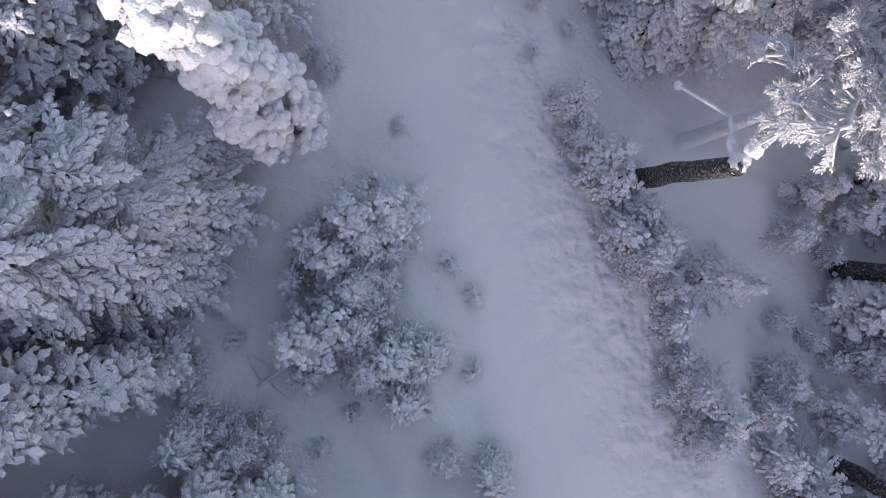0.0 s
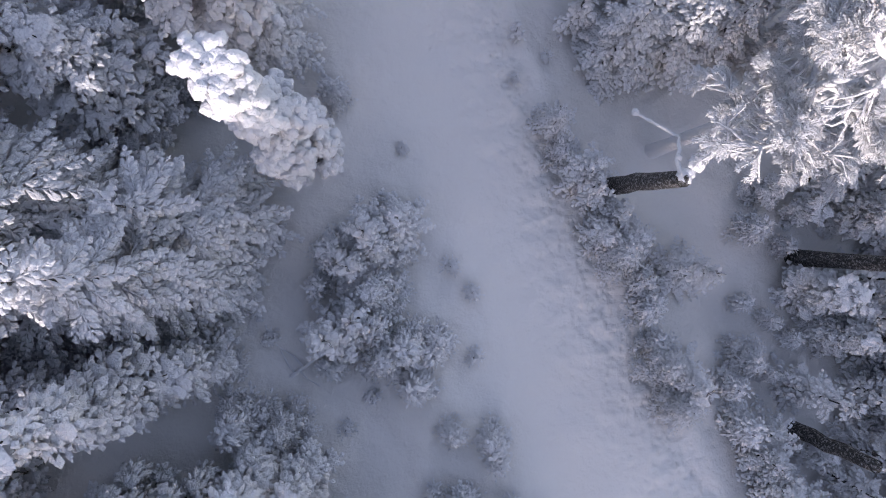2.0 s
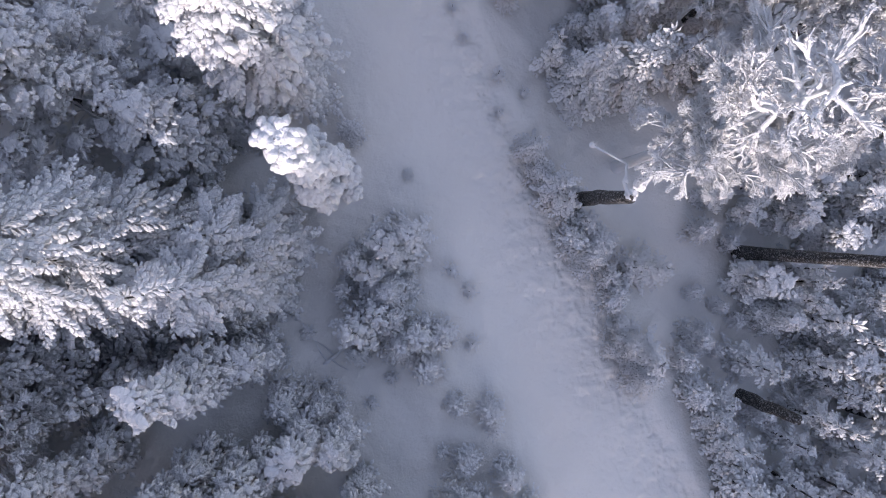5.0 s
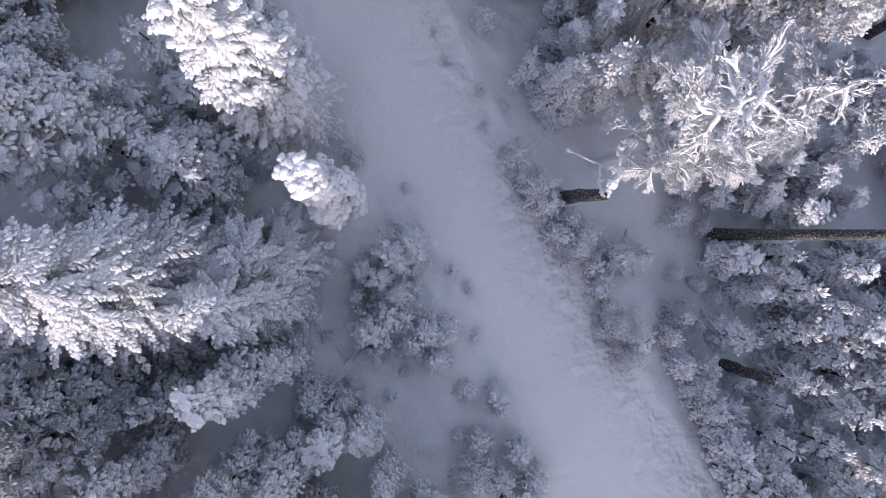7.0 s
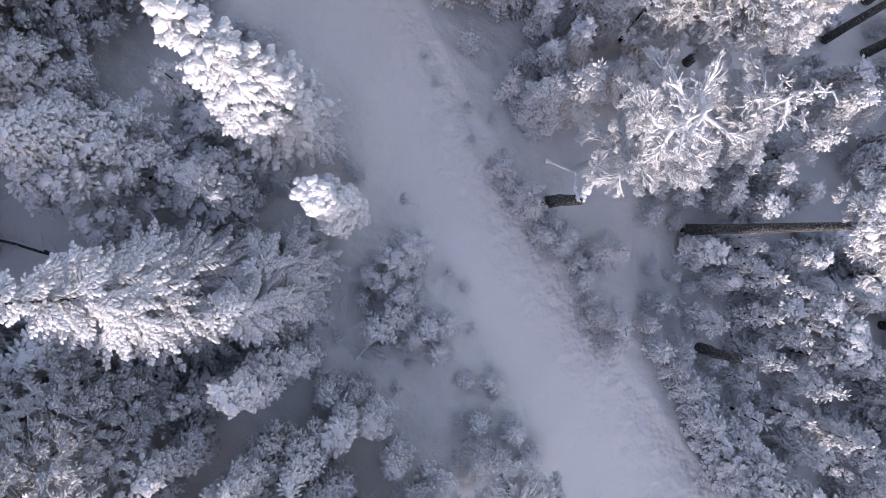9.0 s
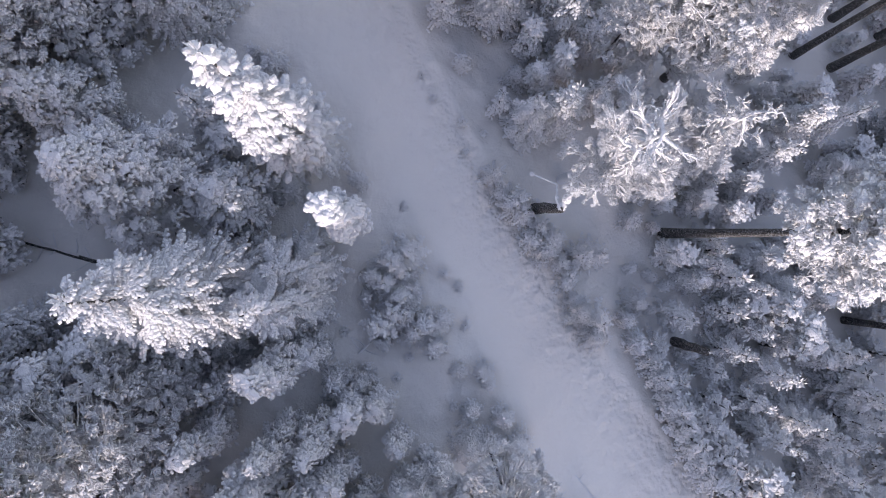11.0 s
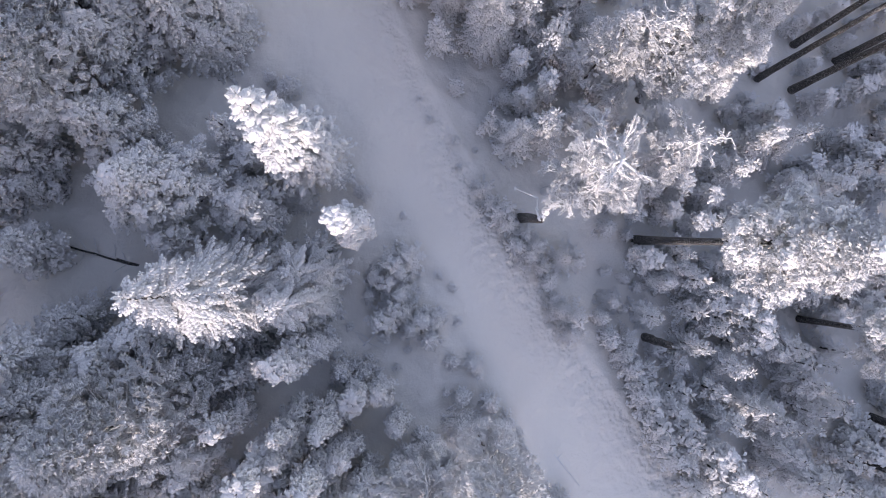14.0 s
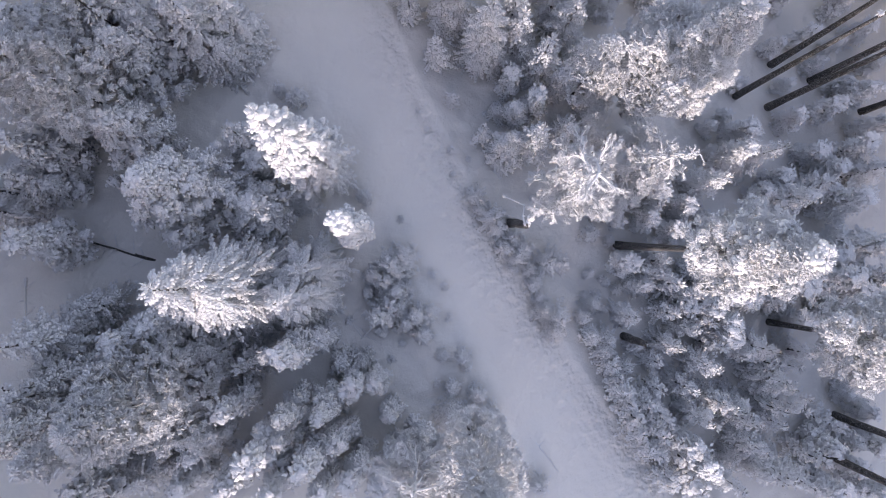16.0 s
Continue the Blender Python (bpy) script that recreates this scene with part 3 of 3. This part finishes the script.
plant("spruce", 14.20, -5.20, 3.44, 0.94)
plant("spruce", 11.90, -6.07, 4.00, 0.85)
plant("spruce", 14.92, -10.35, 4.50, 0.94)
plant("spruce", 12.54, -9.80, 4.50, 1.02)
plant("spruce", 16.75, -13.51, 5.00, 1.1)
plant("spruce", 13.86, -9.31, 4.50, 0.94)
plant("spruce", 12.34, -4.46, 3.00, 0.85)
plant("spruce", 13.16, -5.39, 3.50, 0.94)
plant("spruce", 15.18, -11.84, 4.00, 1.02)
plant("spruce", 15.69, -13.30, 4.00, 1.02)
plant("pine", 11.81, -11.19, 3.50, 1.3)
plant("pine", 12.08, -12.01, 4.00, 1.3)
plant("spruce", 13.44, -13.26, 4.00, 1.02)
plant("pine", 18.94, -14.65, 4.00, 1.4)
plant("spruce", 18.89, -10.17, 3.00, 0.85)
plant("pine", 19.70, -12.81, 3.50, 1.3)
plant("pine", 20.86, -14.07, 3.50, 1.2)
plant("spruce", 17.03, -10.35, 3.50, 0.94)
plant("pine", 22.49, -10.88, 2.00, 1.0)
plant("pine", 23.34, -12.03, 2.50, 1.2)
plant("pine", 10.66, -1.47, 3.00, 1.2)
plant("pine", 11.48, -2.77, 2.60, 1.1)
plant("spruce", 12.42, -1.11, 3.00, 0.85)
plant("spruce", 10.11, -4.26, 3.00, 0.94)
plant("pine", 14.64, -4.47, 4.00, 1.5)
plant("pine", 15.33, -5.53, 4.00, 1.4)
plant("pine", 17.35, -4.44, 3.00, 1.3)
plant("pine", 12.41, 0.75, 3.00, 1.2)
plant("pine", 13.95, -0.12, 3.00, 1.2)
plant("pine", 10.88, 0.94, 1.80, 0.8)
plant("spruce", 16.24, 2.24, 5.00, 1.27)
plant("spruce", 19.56, 3.36, 6.00, 1.27)
plant("pine", 18.24, 3.70, 5.00, 1.4)
plant("pine", 19.49, 5.04, 4.00, 1.3)
plant("pine", 17.97, 5.77, 2.00, 0.9)
plant("pine", 23.54, 5.54, 3.00, 1.3)
plant("pine", 26.49, 5.94, 3.00, 1.2)
plant("pine", 26.86, 3.17, 4.00, 1.4)
plant("pine", 28.35, 6.58, 4.00, 1.4)
plant("spruce", 23.54, 1.22, 4.00, 1.36)
plant("pine", 24.75, 0.07, 5.00, 1.7)
plant("pine", 21.01, 0.62, 5.00, 1.5)
plant("pine", 22.62, -4.12, 5.00, 1.8)
plant("pine", 20.45, -4.36, 4.00, 1.6)
plant("pine", 19.04, -3.19, 4.00, 1.4)
plant("spruce", 2.99, 3.43, 1.97, 0.81)
plant("spruce", 3.71, 2.07, 1.94, 1.05)
plant("sapling", 3.20, 2.69, 1.08, 0.56)
plant("spruce", 4.56, 0.89, 1.55, 0.81)
plant("sapling", 4.64, -0.20, 1.44, 0.82)
plant("spruce", 5.15, -0.90, 1.45, 0.70)
plant("spruce", 6.21, -0.69, 1.94, 1.05)
plant("spruce", 6.95, -0.76, 2.28, 0.81)
plant("sapling", 5.58, -3.07, 1.53, 0.77)
plant("spruce", 6.17, -3.60, 2.17, 0.96)
plant("sapling", 5.98, -4.19, 1.44, 0.77)
plant("sapling", 5.49, -2.49, 0.99, 0.48)
plant("sapling", 8.44, -3.32, 1.44, 0.77)
plant("sapling", 9.10, -3.78, 1.08, 0.4)
plant("spruce", 8.81, -5.33, 1.75, 0.89)
plant("spruce", 8.56, -6.53, 2.28, 0.96)
plant("spruce", 8.83, -7.86, 2.38, 1.01)
plant("spruce", 9.05, -9.11, 2.69, 1.01)
plant("spruce", 10.03, -8.73, 2.72, 1.10)
plant("spruce", 10.22, -10.11, 3.10, 1.11)
plant("spruce", 9.57, -10.72, 2.14, 1.10)
plant("spruce", 11.17, -11.62, 2.90, 1.11)
plant("spruce", 10.30, -12.48, 2.48, 1.01)
plant("spruce", 11.53, -13.20, 2.72, 1.22)
plant("sapling", 10.40, -5.98, 1.35, 0.67)
plant("sapling", 8.84, -1.71, 0.81, 0.4)
plant("sapling", 9.45, -2.14, 0.72, 0.36)
plant("sapling", 10.36, -0.05, 1.08, 0.48)
plant("sapling", 9.22, 0.44, 1.26, 0.67)
plant("spruce", -1.87, 0.49, 2.53, 1.05)
plant("spruce", -1.16, 0.80, 2.14, 0.89)
plant("sapling", -2.86, 0.09, 1.44, 0.67)
plant("sapling", -1.85, -0.92, 1.98, 0.86)
plant("spruce", -2.81, -1.88, 2.33, 1.10)
plant("spruce", -1.84, -1.63, 1.94, 0.89)
plant("sapling", -1.02, -2.26, 1.80, 0.77)
plant("sapling", -0.43, -2.36, 1.35, 0.67)
plant("sapling", -0.82, -3.30, 1.17, 0.67)
plant("sapling", -2.99, -2.73, 1.08, 0.48)
plant("sapling", 0.05, -0.36, 0.55, 0.32)
plant("sapling", 0.59, -1.06, 0.55, 0.32)
plant("sapling", 0.57, -2.69, 0.55, 0.32)
plant("sapling", -0.02, -4.47, 0.99, 0.48)
plant("sapling", 0.96, -4.71, 1.17, 0.62)
plant("sapling", 1.11, -5.23, 0.90, 0.48)
plant("sapling", 0.20, -6.16, 1.17, 0.62)
plant("sapling", -0.53, -5.89, 0.63, 0.28)
plant("sapling", 1.39, -6.73, 1.26, 0.67)
plant("sapling", 1.82, -7.80, 1.35, 0.72)
plant("sapling", -0.18, -7.36, 1.98, 0.91)
plant("sapling", 0.67, -7.48, 1.26, 0.67)
plant("sapling", 1.05, -8.48, 1.35, 0.67)
plant("sapling", -4.03, -4.11, 1.44, 0.77)
plant("sapling", -4.95, -3.85, 1.80, 0.86)
plant("sapling", -4.47, -1.98, 0.63, 0.3)
plant("sapling", -2.64, -4.28, 0.54, 0.29)
plant("sapling", -2.01, -3.56, 0.54, 0.27)
plant("sapling", -5.00, 1.04, 0.45, 0.27)
plant("sapling", -1.14, 2.81, 0.36, 0.26)
plant("sapling", -5.34, -2.54, 1.08, 0.48)
plant("sapling", -6.21, 4.69, 1.44, 0.86)
plant("sapling", -5.48, 4.31, 1.26, 0.77)
plant("sapling", -5.60, 9.96, 1.26, 0.77)
plant("sapling", -6.28, 10.57, 1.08, 0.48)
plant("sapling", -6.25, 3.91, 0.54, 0.32)
plant("sapling", 2.64, 9.04, 1.26, 0.62)
plant("sapling", 2.13, 6.19, 0.63, 0.32)
plant("sapling", 3.00, 5.61, 0.45, 0.24)
plant("sapling", 1.01, 7.59, 0.36, 0.24)
plant("sapling", 0.72, 8.69, 0.36, 0.24)
plant("sapling", 2.06, 4.86, 0.45, 0.24)
plant("sapling", 5.21, 8.19, 1.44, 0.77)
plant("sapling", -2.85, 4.23, 1.08, 0.56)
plant("pine", -14.77, -6.45, 5.00, 1.5)
plant("spruce", -13.83, -6.89, 4.00, 1.3)
plant("pine", -11.66, -7.35, 4.00, 1.3)
plant("pine", -9.73, -7.54, 4.50, 1.3)
plant("pine", -7.84, -8.03, 5.00, 1.3)
plant("pine", -6.12, -8.79, 4.50, 1.3)
plant("pine", -3.80, -9.32, 3.50, 1.2)
plant("sapling", 3.63, -11.49, 1.40, 0.7)
plant("spruce", -15.76, -2.36, 7.00, 1.8)
plant("spruce", -15.21, -1.95, 6.00, 1.5)
plant("pine", -11.71, 13.76, 7.00, 1.8)
plant("pine", -14.78, 12.37, 8.00, 2.2)
plant("spruce", -7.71, 13.63, 7.00, 1.6)
plant("pine", 8.89, 9.24, 4.00, 1.3)
plant("pine", 7.19, 8.31, 3.50, 1.2)
plant("pine", 10.57, 8.10, 4.00, 1.4)
plant("pine", 10.40, 6.14, 3.00, 1.2)
plant("pine", 11.93, 5.46, 3.00, 1.1)
plant("pine", 13.24, 2.13, 3.50, 1.3)
plant("pine", 14.68, 1.13, 3.50, 1.3)
plant("pine", 24.44, -2.64, 6.00, 1.8)
plant("pine", 23.88, -9.27, 4.00, 1.5)
plant("spruce", 27.09, 1.55, 5.00, 1.5)
plant("pine", 29.17, 4.31, 4.00, 1.5)
plant("pine", 20.24, -6.23, 3.00, 1.2)
plant("pine", 16.29, -7.26, 3.00, 1.1)
plant("spruce", 14.49, -6.52, 3.50, 1.0)
plant("spruce", 12.32, -8.32, 3.50, 1.0)
plant("spruce", 10.70, -8.07, 3.00, 0.9)
plant("pine", 12.84, -2.41, 2.40, 1.0)
plant("pine", 13.39, -4.30, 3.00, 1.1)
plant("pine", 22.84, -2.91, 4.00, 1.5)
plant("pine", 24.34, 3.37, 3.00, 1.2)
plant("pine", 25.09, 2.12, 3.50, 1.4)
plant("pine", 23.78, -2.43, 4.00, 1.4)
plant("pine", 23.93, -5.15, 4.00, 1.5)
plant("pine", 22.10, -4.04, 3.50, 1.3)
plant("pine", 22.58, -6.05, 3.00, 1.2)
plant("pine", 17.99, -3.00, 3.00, 1.2)
plant("pine", 16.55, -1.81, 3.00, 1.1)
plant("pine", 19.38, 6.45, 1.80, 0.9)
plant("pine", 20.94, 8.31, 1.80, 0.9)
plant("pine", 24.01, 7.85, 2.20, 1.0)
plant("pine", 26.78, 9.11, 2.20, 1.0)
plant("pine", 28.23, 10.23, 2.50, 1.1)
plant("pine", 24.07, 10.58, 2.50, 1.1)
plant("pine", 28.13, 7.51, 2.50, 1.1)
plant("pine", 26.13, 10.95, 3.00, 1.2)
plant("pine", 30.51, 11.00, 3.00, 1.2)
plant("pine", 30.52, 8.63, 3.00, 1.2)
plant("pine", 17.36, 6.92, 2.20, 1.0)
plant("pine", 20.08, 1.21, 3.00, 1.2)
plant("pine", 21.49, 2.02, 3.00, 1.1)
plant("pine", 16.07, 0.17, 3.00, 1.1)
plant("pine", -14.33, 12.83, 7.00, 2.0)
plant("pine", -15.37, 9.84, 7.00, 2.0)
plant("pine", -15.97, 7.87, 6.00, 1.4)
plant("spruce", -12.71, 13.64, 8.00, 2.0)
plant("spruce", -16.04, -0.40, 7.00, 1.8)
plant("pine", -15.43, -3.60, 8.00, 2.0)
plant("sapling", 7.68, -3.94, 1.30, 0.6)
plant("spruce", 8.37, -5.83, 1.73, 0.92)
plant("spruce", 8.78, -7.19, 1.94, 0.98)
plant("spruce", 8.96, -8.43, 2.38, 1.03)
plant("spruce", 9.22, -9.88, 2.38, 1.03)
plant("spruce", 10.20, -9.50, 2.59, 1.09)
plant("spruce", 9.93, -11.09, 2.59, 1.15)
plant("spruce", 11.05, -10.74, 2.81, 1.15)
plant("spruce", 11.27, -12.46, 2.70, 1.15)
plant("spruce", 9.34, -6.88, 1.94, 0.92)
plant("spruce", 3.89, 1.60, 1.73, 0.92)
plant("sapling", 4.14, 0.35, 1.30, 0.7)
plant("sapling", 5.02, 0.19, 1.50, 0.8)
plant("sapling", 5.31, -1.69, 1.20, 0.65)
plant("spruce", -2.30, -0.28, 2.16, 0.98)
plant("sapling", -1.68, 0.17, 2.00, 0.85)
plant("spruce", -2.22, -1.54, 2.16, 0.98)
plant("sapling", -1.58, -2.54, 1.60, 0.75)
plant("sapling", -3.30, -0.70, 1.10, 0.5)
plant("spruce", 0.88, 15.22, 4.00, 1.1)
plant("spruce", 3.60, 14.07, 6.00, 1.5)
plant("spruce", 6.77, 13.31, 7.00, 1.6)
plant("spruce", 9.57, 14.37, 6.00, 1.5)
plant("pine", 12.71, 14.12, 5.00, 1.5)
plant("pine", 15.95, 14.63, 5.00, 1.5)
plant("pine", 21.45, 14.37, 3.00, 1.2)
plant("pine", 25.37, 13.74, 3.00, 1.2)
plant("pine", 29.49, 13.08, 3.00, 1.3)
plant("spruce", 17.29, -7.97, 3.50, 1.0)
plant("spruce", 18.90, -8.54, 3.00, 0.9)
plant("spruce", 20.44, -11.98, 3.00, 1.0)
plant("pine", 21.56, -12.97, 3.00, 1.1)
plant("spruce", 18.65, -13.25, 3.50, 1.0)
plant("pine", 24.76, -7.02, 4.00, 1.5)
plant("pine", 24.73, -4.50, 5.00, 1.6)
plant("pine", 22.32, -13.28, 4.00, 1.4)
plant("pine", 21.53, -15.30, 4.00, 1.4)
plant("sapling", 8.63, -1.75, 0.80, 0.4)
plant("sapling", 9.64, -2.35, 0.80, 0.4)
plant("sapling", 10.16, -2.89, 0.90, 0.45)
plant("pine", 11.79, -2.03, 2.20, 1.0)
plant("sapling", 11.12, -2.65, 1.50, 0.8)
plant("sapling", 7.90, -5.08, 1.30, 0.8)
plant("spruce", 19.82, -7.98, 3.00, 1.1)
plant("spruce", 17.19, -8.78, 4.00, 1.2)
plant("spruce", 14.93, -10.03, 4.00, 1.2)
plant("spruce", 16.01, -13.20, 4.50, 1.3)
plant("spruce", 12.06, -2.18, 3.00, 0.9)
plant("spruce", 12.81, -2.93, 3.50, 1.0)
plant("spruce", 13.60, -3.65, 4.00, 1.0)
plant("pine", 14.67, -2.43, 4.00, 1.3)
plant("spruce", 12.56, -1.60, 3.20, 0.9)
plant("spruce", 11.23, -2.69, 2.40, 0.8)
plant("spruce", 15.07, -3.99, 4.00, 1.1)
plant("pine", 16.50, -4.51, 4.00, 1.3)
plant("spruce", 18.79, -4.70, 4.00, 1.2)
plant("spruce", 16.98, -7.13, 4.00, 1.1)
plant("pine", 15.03, -6.18, 3.80, 1.2)
plant("spruce", 18.21, -10.49, 3.50, 1.0)
plant("spruce", 17.05, -11.17, 3.00, 1.0)
plant("spruce", 11.50, 2.00, 3.00, 1.0)
plant("spruce", 12.90, 1.50, 3.20, 1.0)
plant("pine", 9.70, 1.70, 2.20, 0.9)
plant("spruce", -17.20, 6.90, 4.50, 1.4)
plant("pine", -16.20, 6.60, 3.00, 1.2)
plant("spruce", -18.60, 5.60, 4.00, 1.3)


# ---- fallen wood, snags and the bent branch ----
def part(name, chunks, mat, parent, label=""):
    ob = new(name, mesh_from(name, chunks, mat))
    ob.parent = parent
    return tagged(ob, label)


def wavy(a, b, n, amount, rng):
    a, b = np.array(a, float), np.array(b, float)
    s = np.linspace(0, 1, n)[:, None]
    return a + (b - a) * s + rng.normal(0, amount, (n, 3)) * np.sin(math.pi * s)


def snow_lump(centre, radius, rng, flat=0.75):
    """An uneven, rounded cap of snow."""
    rings, sides = 6, 9
    v = [np.array((0, 0, flat))]
    for i in range(1, rings):
        a = math.pi * i / rings
        for j in range(sides):
            b = 2 * math.pi * j / sides
            v.append(np.array((math.sin(a) * math.cos(b), math.sin(a) * math.sin(b), flat * math.cos(a))) * rng.uniform(0.85, 1.15))
    v.append(np.array((0, 0, -flat)))
    f = []
    for j in range(sides):
        q = (j + 1) % sides
        f.append((0, 1 + j, 1 + q))
        for i in range(rings - 2):
            k = 1 + i * sides
            f += [(k + j, k + sides + j, k + sides + q), (k + j, k + sides + q, k + q)]
        f.append((len(v) - 1, len(v) - 1 - sides + q, len(v) - 1 - sides + j))
    return np.array(v) * radius + np.array(centre), np.array(f)


def snag(foot, top, radius, seed, label, twig=(), cap=0.95):
    """A broken standing trunk under a cap of snow."""
    rng = np.random.default_rng(seed)
    root = new("snag")
    root.location = foot
    tagged(root, label, "dead tree", "broken snags")
    top = np.array(top) - np.array(foot)
    pts = wavy((0, 0, -0.4), top, 7, 0.03, rng)
    part("trunk", [tube(pts, radius * np.linspace(1.25, 0.8, 7), 11), tube([pts[-1], pts[-1] + (0.02, 0.03, 0.12)], [radius * 0.8, 0.02], 11)], BARK, root)
    for k in range(3):
        at = pts[-1] + rng.normal(0, 1, 3) * (radius * cap * 0.45, radius * cap * 0.45, 0.04) + (0, 0, 0.06)
        part("snow_cap", [snow_lump(at, radius * cap * rng.uniform(0.4, 0.6), rng, 0.6)], NEEDLES["limbs"], root, "rounded cap of snow")
    if twig:
        q = [np.array(p) - np.array(foot) for p in twig]
        fine = []
        for a, b in zip(q[:-1], q[1:]):
            fine += [a + (b - a) * s + rng.normal(0, 0.03, 3) for s in (0, 0.33, 0.66)]
        fine.append(q[-1])
        part("bent_branch", [tube(fine, np.linspace(0.06, 0.028, len(fine)), 7), snow_lump(q[-1], 0.09, rng), snow_lump(q[1], 0.08, rng)], LIMB, root, "arching bare branch coated with rime")
    return root


def fallen(name, a, b, radius, stubs, seed, label):
    """A trunk or pole lying in the snow from a to b (plan), with broken side branches and snow along its back."""
    rng = np.random.default_rng(seed)
    root = new(name)
    za, zb = ground_height(*a), ground_height(*b)
    root.location = (a[0], a[1], za)
    tagged(root, label, "fallen tree", "fallen wood")
    end = np.array((b[0] - a[0], b[1] - a[1], zb - za))
    pts = wavy((0, 0, -radius * 0.9), end + (0, 0, radius * 0.8), 9, radius * 0.35, rng)
    pts[1:-1, 2] += radius * 0.7
    part("trunk", [tube(pts, np.linspace(radius, radius * 0.55, 9), 9)], BARK if radius > 0.09 else LIMB, root)
    back = pts[2:-1] + np.array((0.03, 0.05, radius * 0.6))
    part("snow_cover", [tube(back, np.linspace(radius * 0.42, radius * 0.25, 6), 7)], SNOW, root, "strip of snow along the log")
    side = unit(np.cross(end, (0, 0, 1.0)))
    for k in range(stubs):
        p = pts[1 + k % 7] + (pts[2 + k % 7] - pts[1 + k % 7]) * rng.uniform()
        d = side * (1 if k % 2 else -1) + rng.normal(0, 0.35, 3) + unit(end) * 0.3 + np.array((0, 0, 0.35))
        q = p + unit(d) * rng.uniform(0.3, 0.9)
        part("stub", [tube([p, (p + q) / 2 + rng.normal(0, 0.04, 3), q], [0.03, 0.022, 0.01], 5)], LIMB, root)
    return root


snag((4.66, 1.81, ground_height(4.66, 1.81)), (4.86, 1.30, 2.5), 0.22, 31, "leaning broken pine trunk with snow on top",
     [(4.85, 1.35, 2.55), (4.80, 1.75, 2.45), (4.98, 2.28, 2.1), (4.13, 2.86, 1.9)], cap=1.5)
snag((10.1, -5.5, ground_height(10.1, -5.5)), (10.16, -5.5, 0.25), 0.2, 32, "short thick dead trunk capped with snow", cap=0.55)
fallen("fallen_log", (-15.98, 6.26), (-21.61, 7.20), 0.24, 4, 41, "thick fallen log half buried in snow")
fallen("fallen_pole", (-13.30, 2.54), (-16.58, 4.23), 0.1, 11, 42, "thin fallen pole with broken branch stubs")
fallen("fallen_pole", (-19.00, -1.21), (-18.76, 2.60), 0.08, 8, 43, "dead fallen pole with short stubs")
fallen("fallen_pole", (-17.62, 7.05), (-16.71, 9.01), 0.06, 5, 44, "dark broken branch lying on snow")
fallen("fallen_pole", (-4.07, -3.02), (-3.18, -2.42), 0.06, 3, 45, "snowy branch sticking out of a sapling")
fallen("fallen_pole", (-19.91, -2.25), (-18.63, -3.16), 0.1, 4, 47, "dark fallen branch among young trees")
fallen("fallen_twig", (3.97, -9.70), (4.87, -11.34), 0.035, 1, 48, "thin dark twig lying on the snowy track")


# ---- unseen wood, added up the slope to keep the low sun off the track ----
def wood_tree(x, y, h, spacing, rng):
    z = height(x, y)
    chunks = [tube([(x, y, z - 0.3), (x, y, z + h * 0.5), (x, y, z + h)], [0.2, 0.14, 0.03], 5)]
    p, d = crown_points(h, 2.0, 0.15, spacing, rng, 0.8, 0.2)
    for v, f in boughs(p, d, 0.9 * spacing, 0.33 * spacing, rng, 6):
        chunks.append((v + np.array((x, y, z)), f))
    return chunks


def build_unseen_wood():
    rng = np.random.default_rng(77)
    chunks = []
    back = 40.0                                             # how far up the slope the tall edge of the added wood stands
    for row in range(3):
        for k in range(30):
            x = -40 + k * 2.3 + rng.uniform(-0.8, 0.8)
            y = -20.5 - row * 2.6 + rng.uniform(-0.9, 0.9)
            # tops follow the shadow plane; dips and crests choose which crowns get sun
            top = WOOD_TOP - 0.20 * x - 0.306 * y + rng.uniform(-1.6, 0.5)
            top += 7.0 * step(15.4, 16.8, -x) - 5.2 * math.exp(-((x + 13.0) / 2.2) ** 2) - 1.0 * math.exp(-((x + 8.2) / 1.2) ** 2)
            top += -2.4 * step(-6.0, -4.0, x) * step(-5.0, -3.0, -x) - 10.5 * math.exp(-((x - 9.7) / 3.3) ** 2)
            px, py = x - 0.2126 * back, y - back
            chunks += wood_tree(px, py, max(1.6, top + 0.3126 * back - height(px, py)), 1.8, rng)
    for k in range(44):                                     # lower unseen trees added between it and the clearing
        x, y = -34 + k * 1.6 + rng.uniform(-0.8, 0.8), -22.0 - rng.uniform(0, 16)
        chunks += wood_tree(x, y, rng.uniform(2.5, 4.0), 1.5, rng)
    ob = new("wood", mesh_from("wood", chunks, NEEDLES["scots"]))
    tagged(ob, "added unseen wood that shades the slope", "wood", kind="stuff")
    # unseen trees added all round to cut sky light and bounce at the edges
    chunks = []
    for side in range(4):
        for k in range(26):
            u, v = -30 + k * 2.6 + rng.uniform(-0.9, 0.9), rng.uniform(0, 9)
            x, y = ((u, 17.5 + v), (-22.3 - 0.5 * v, u * 0.7 + 3), (36 + v, u * 0.7 + 3), (-26.5 - v, u * 0.7 + 4))[side]
            chunks += wood_tree(x, y, rng.uniform(11, 17), 2.3, rng)
    ob = new("wood", mesh_from("wood", chunks, NEEDLES["scots"]))
    tagged(ob, "added unseen wood around the clearing", "wood", kind="stuff")


WOOD_TOP = 5.1
build_unseen_wood()
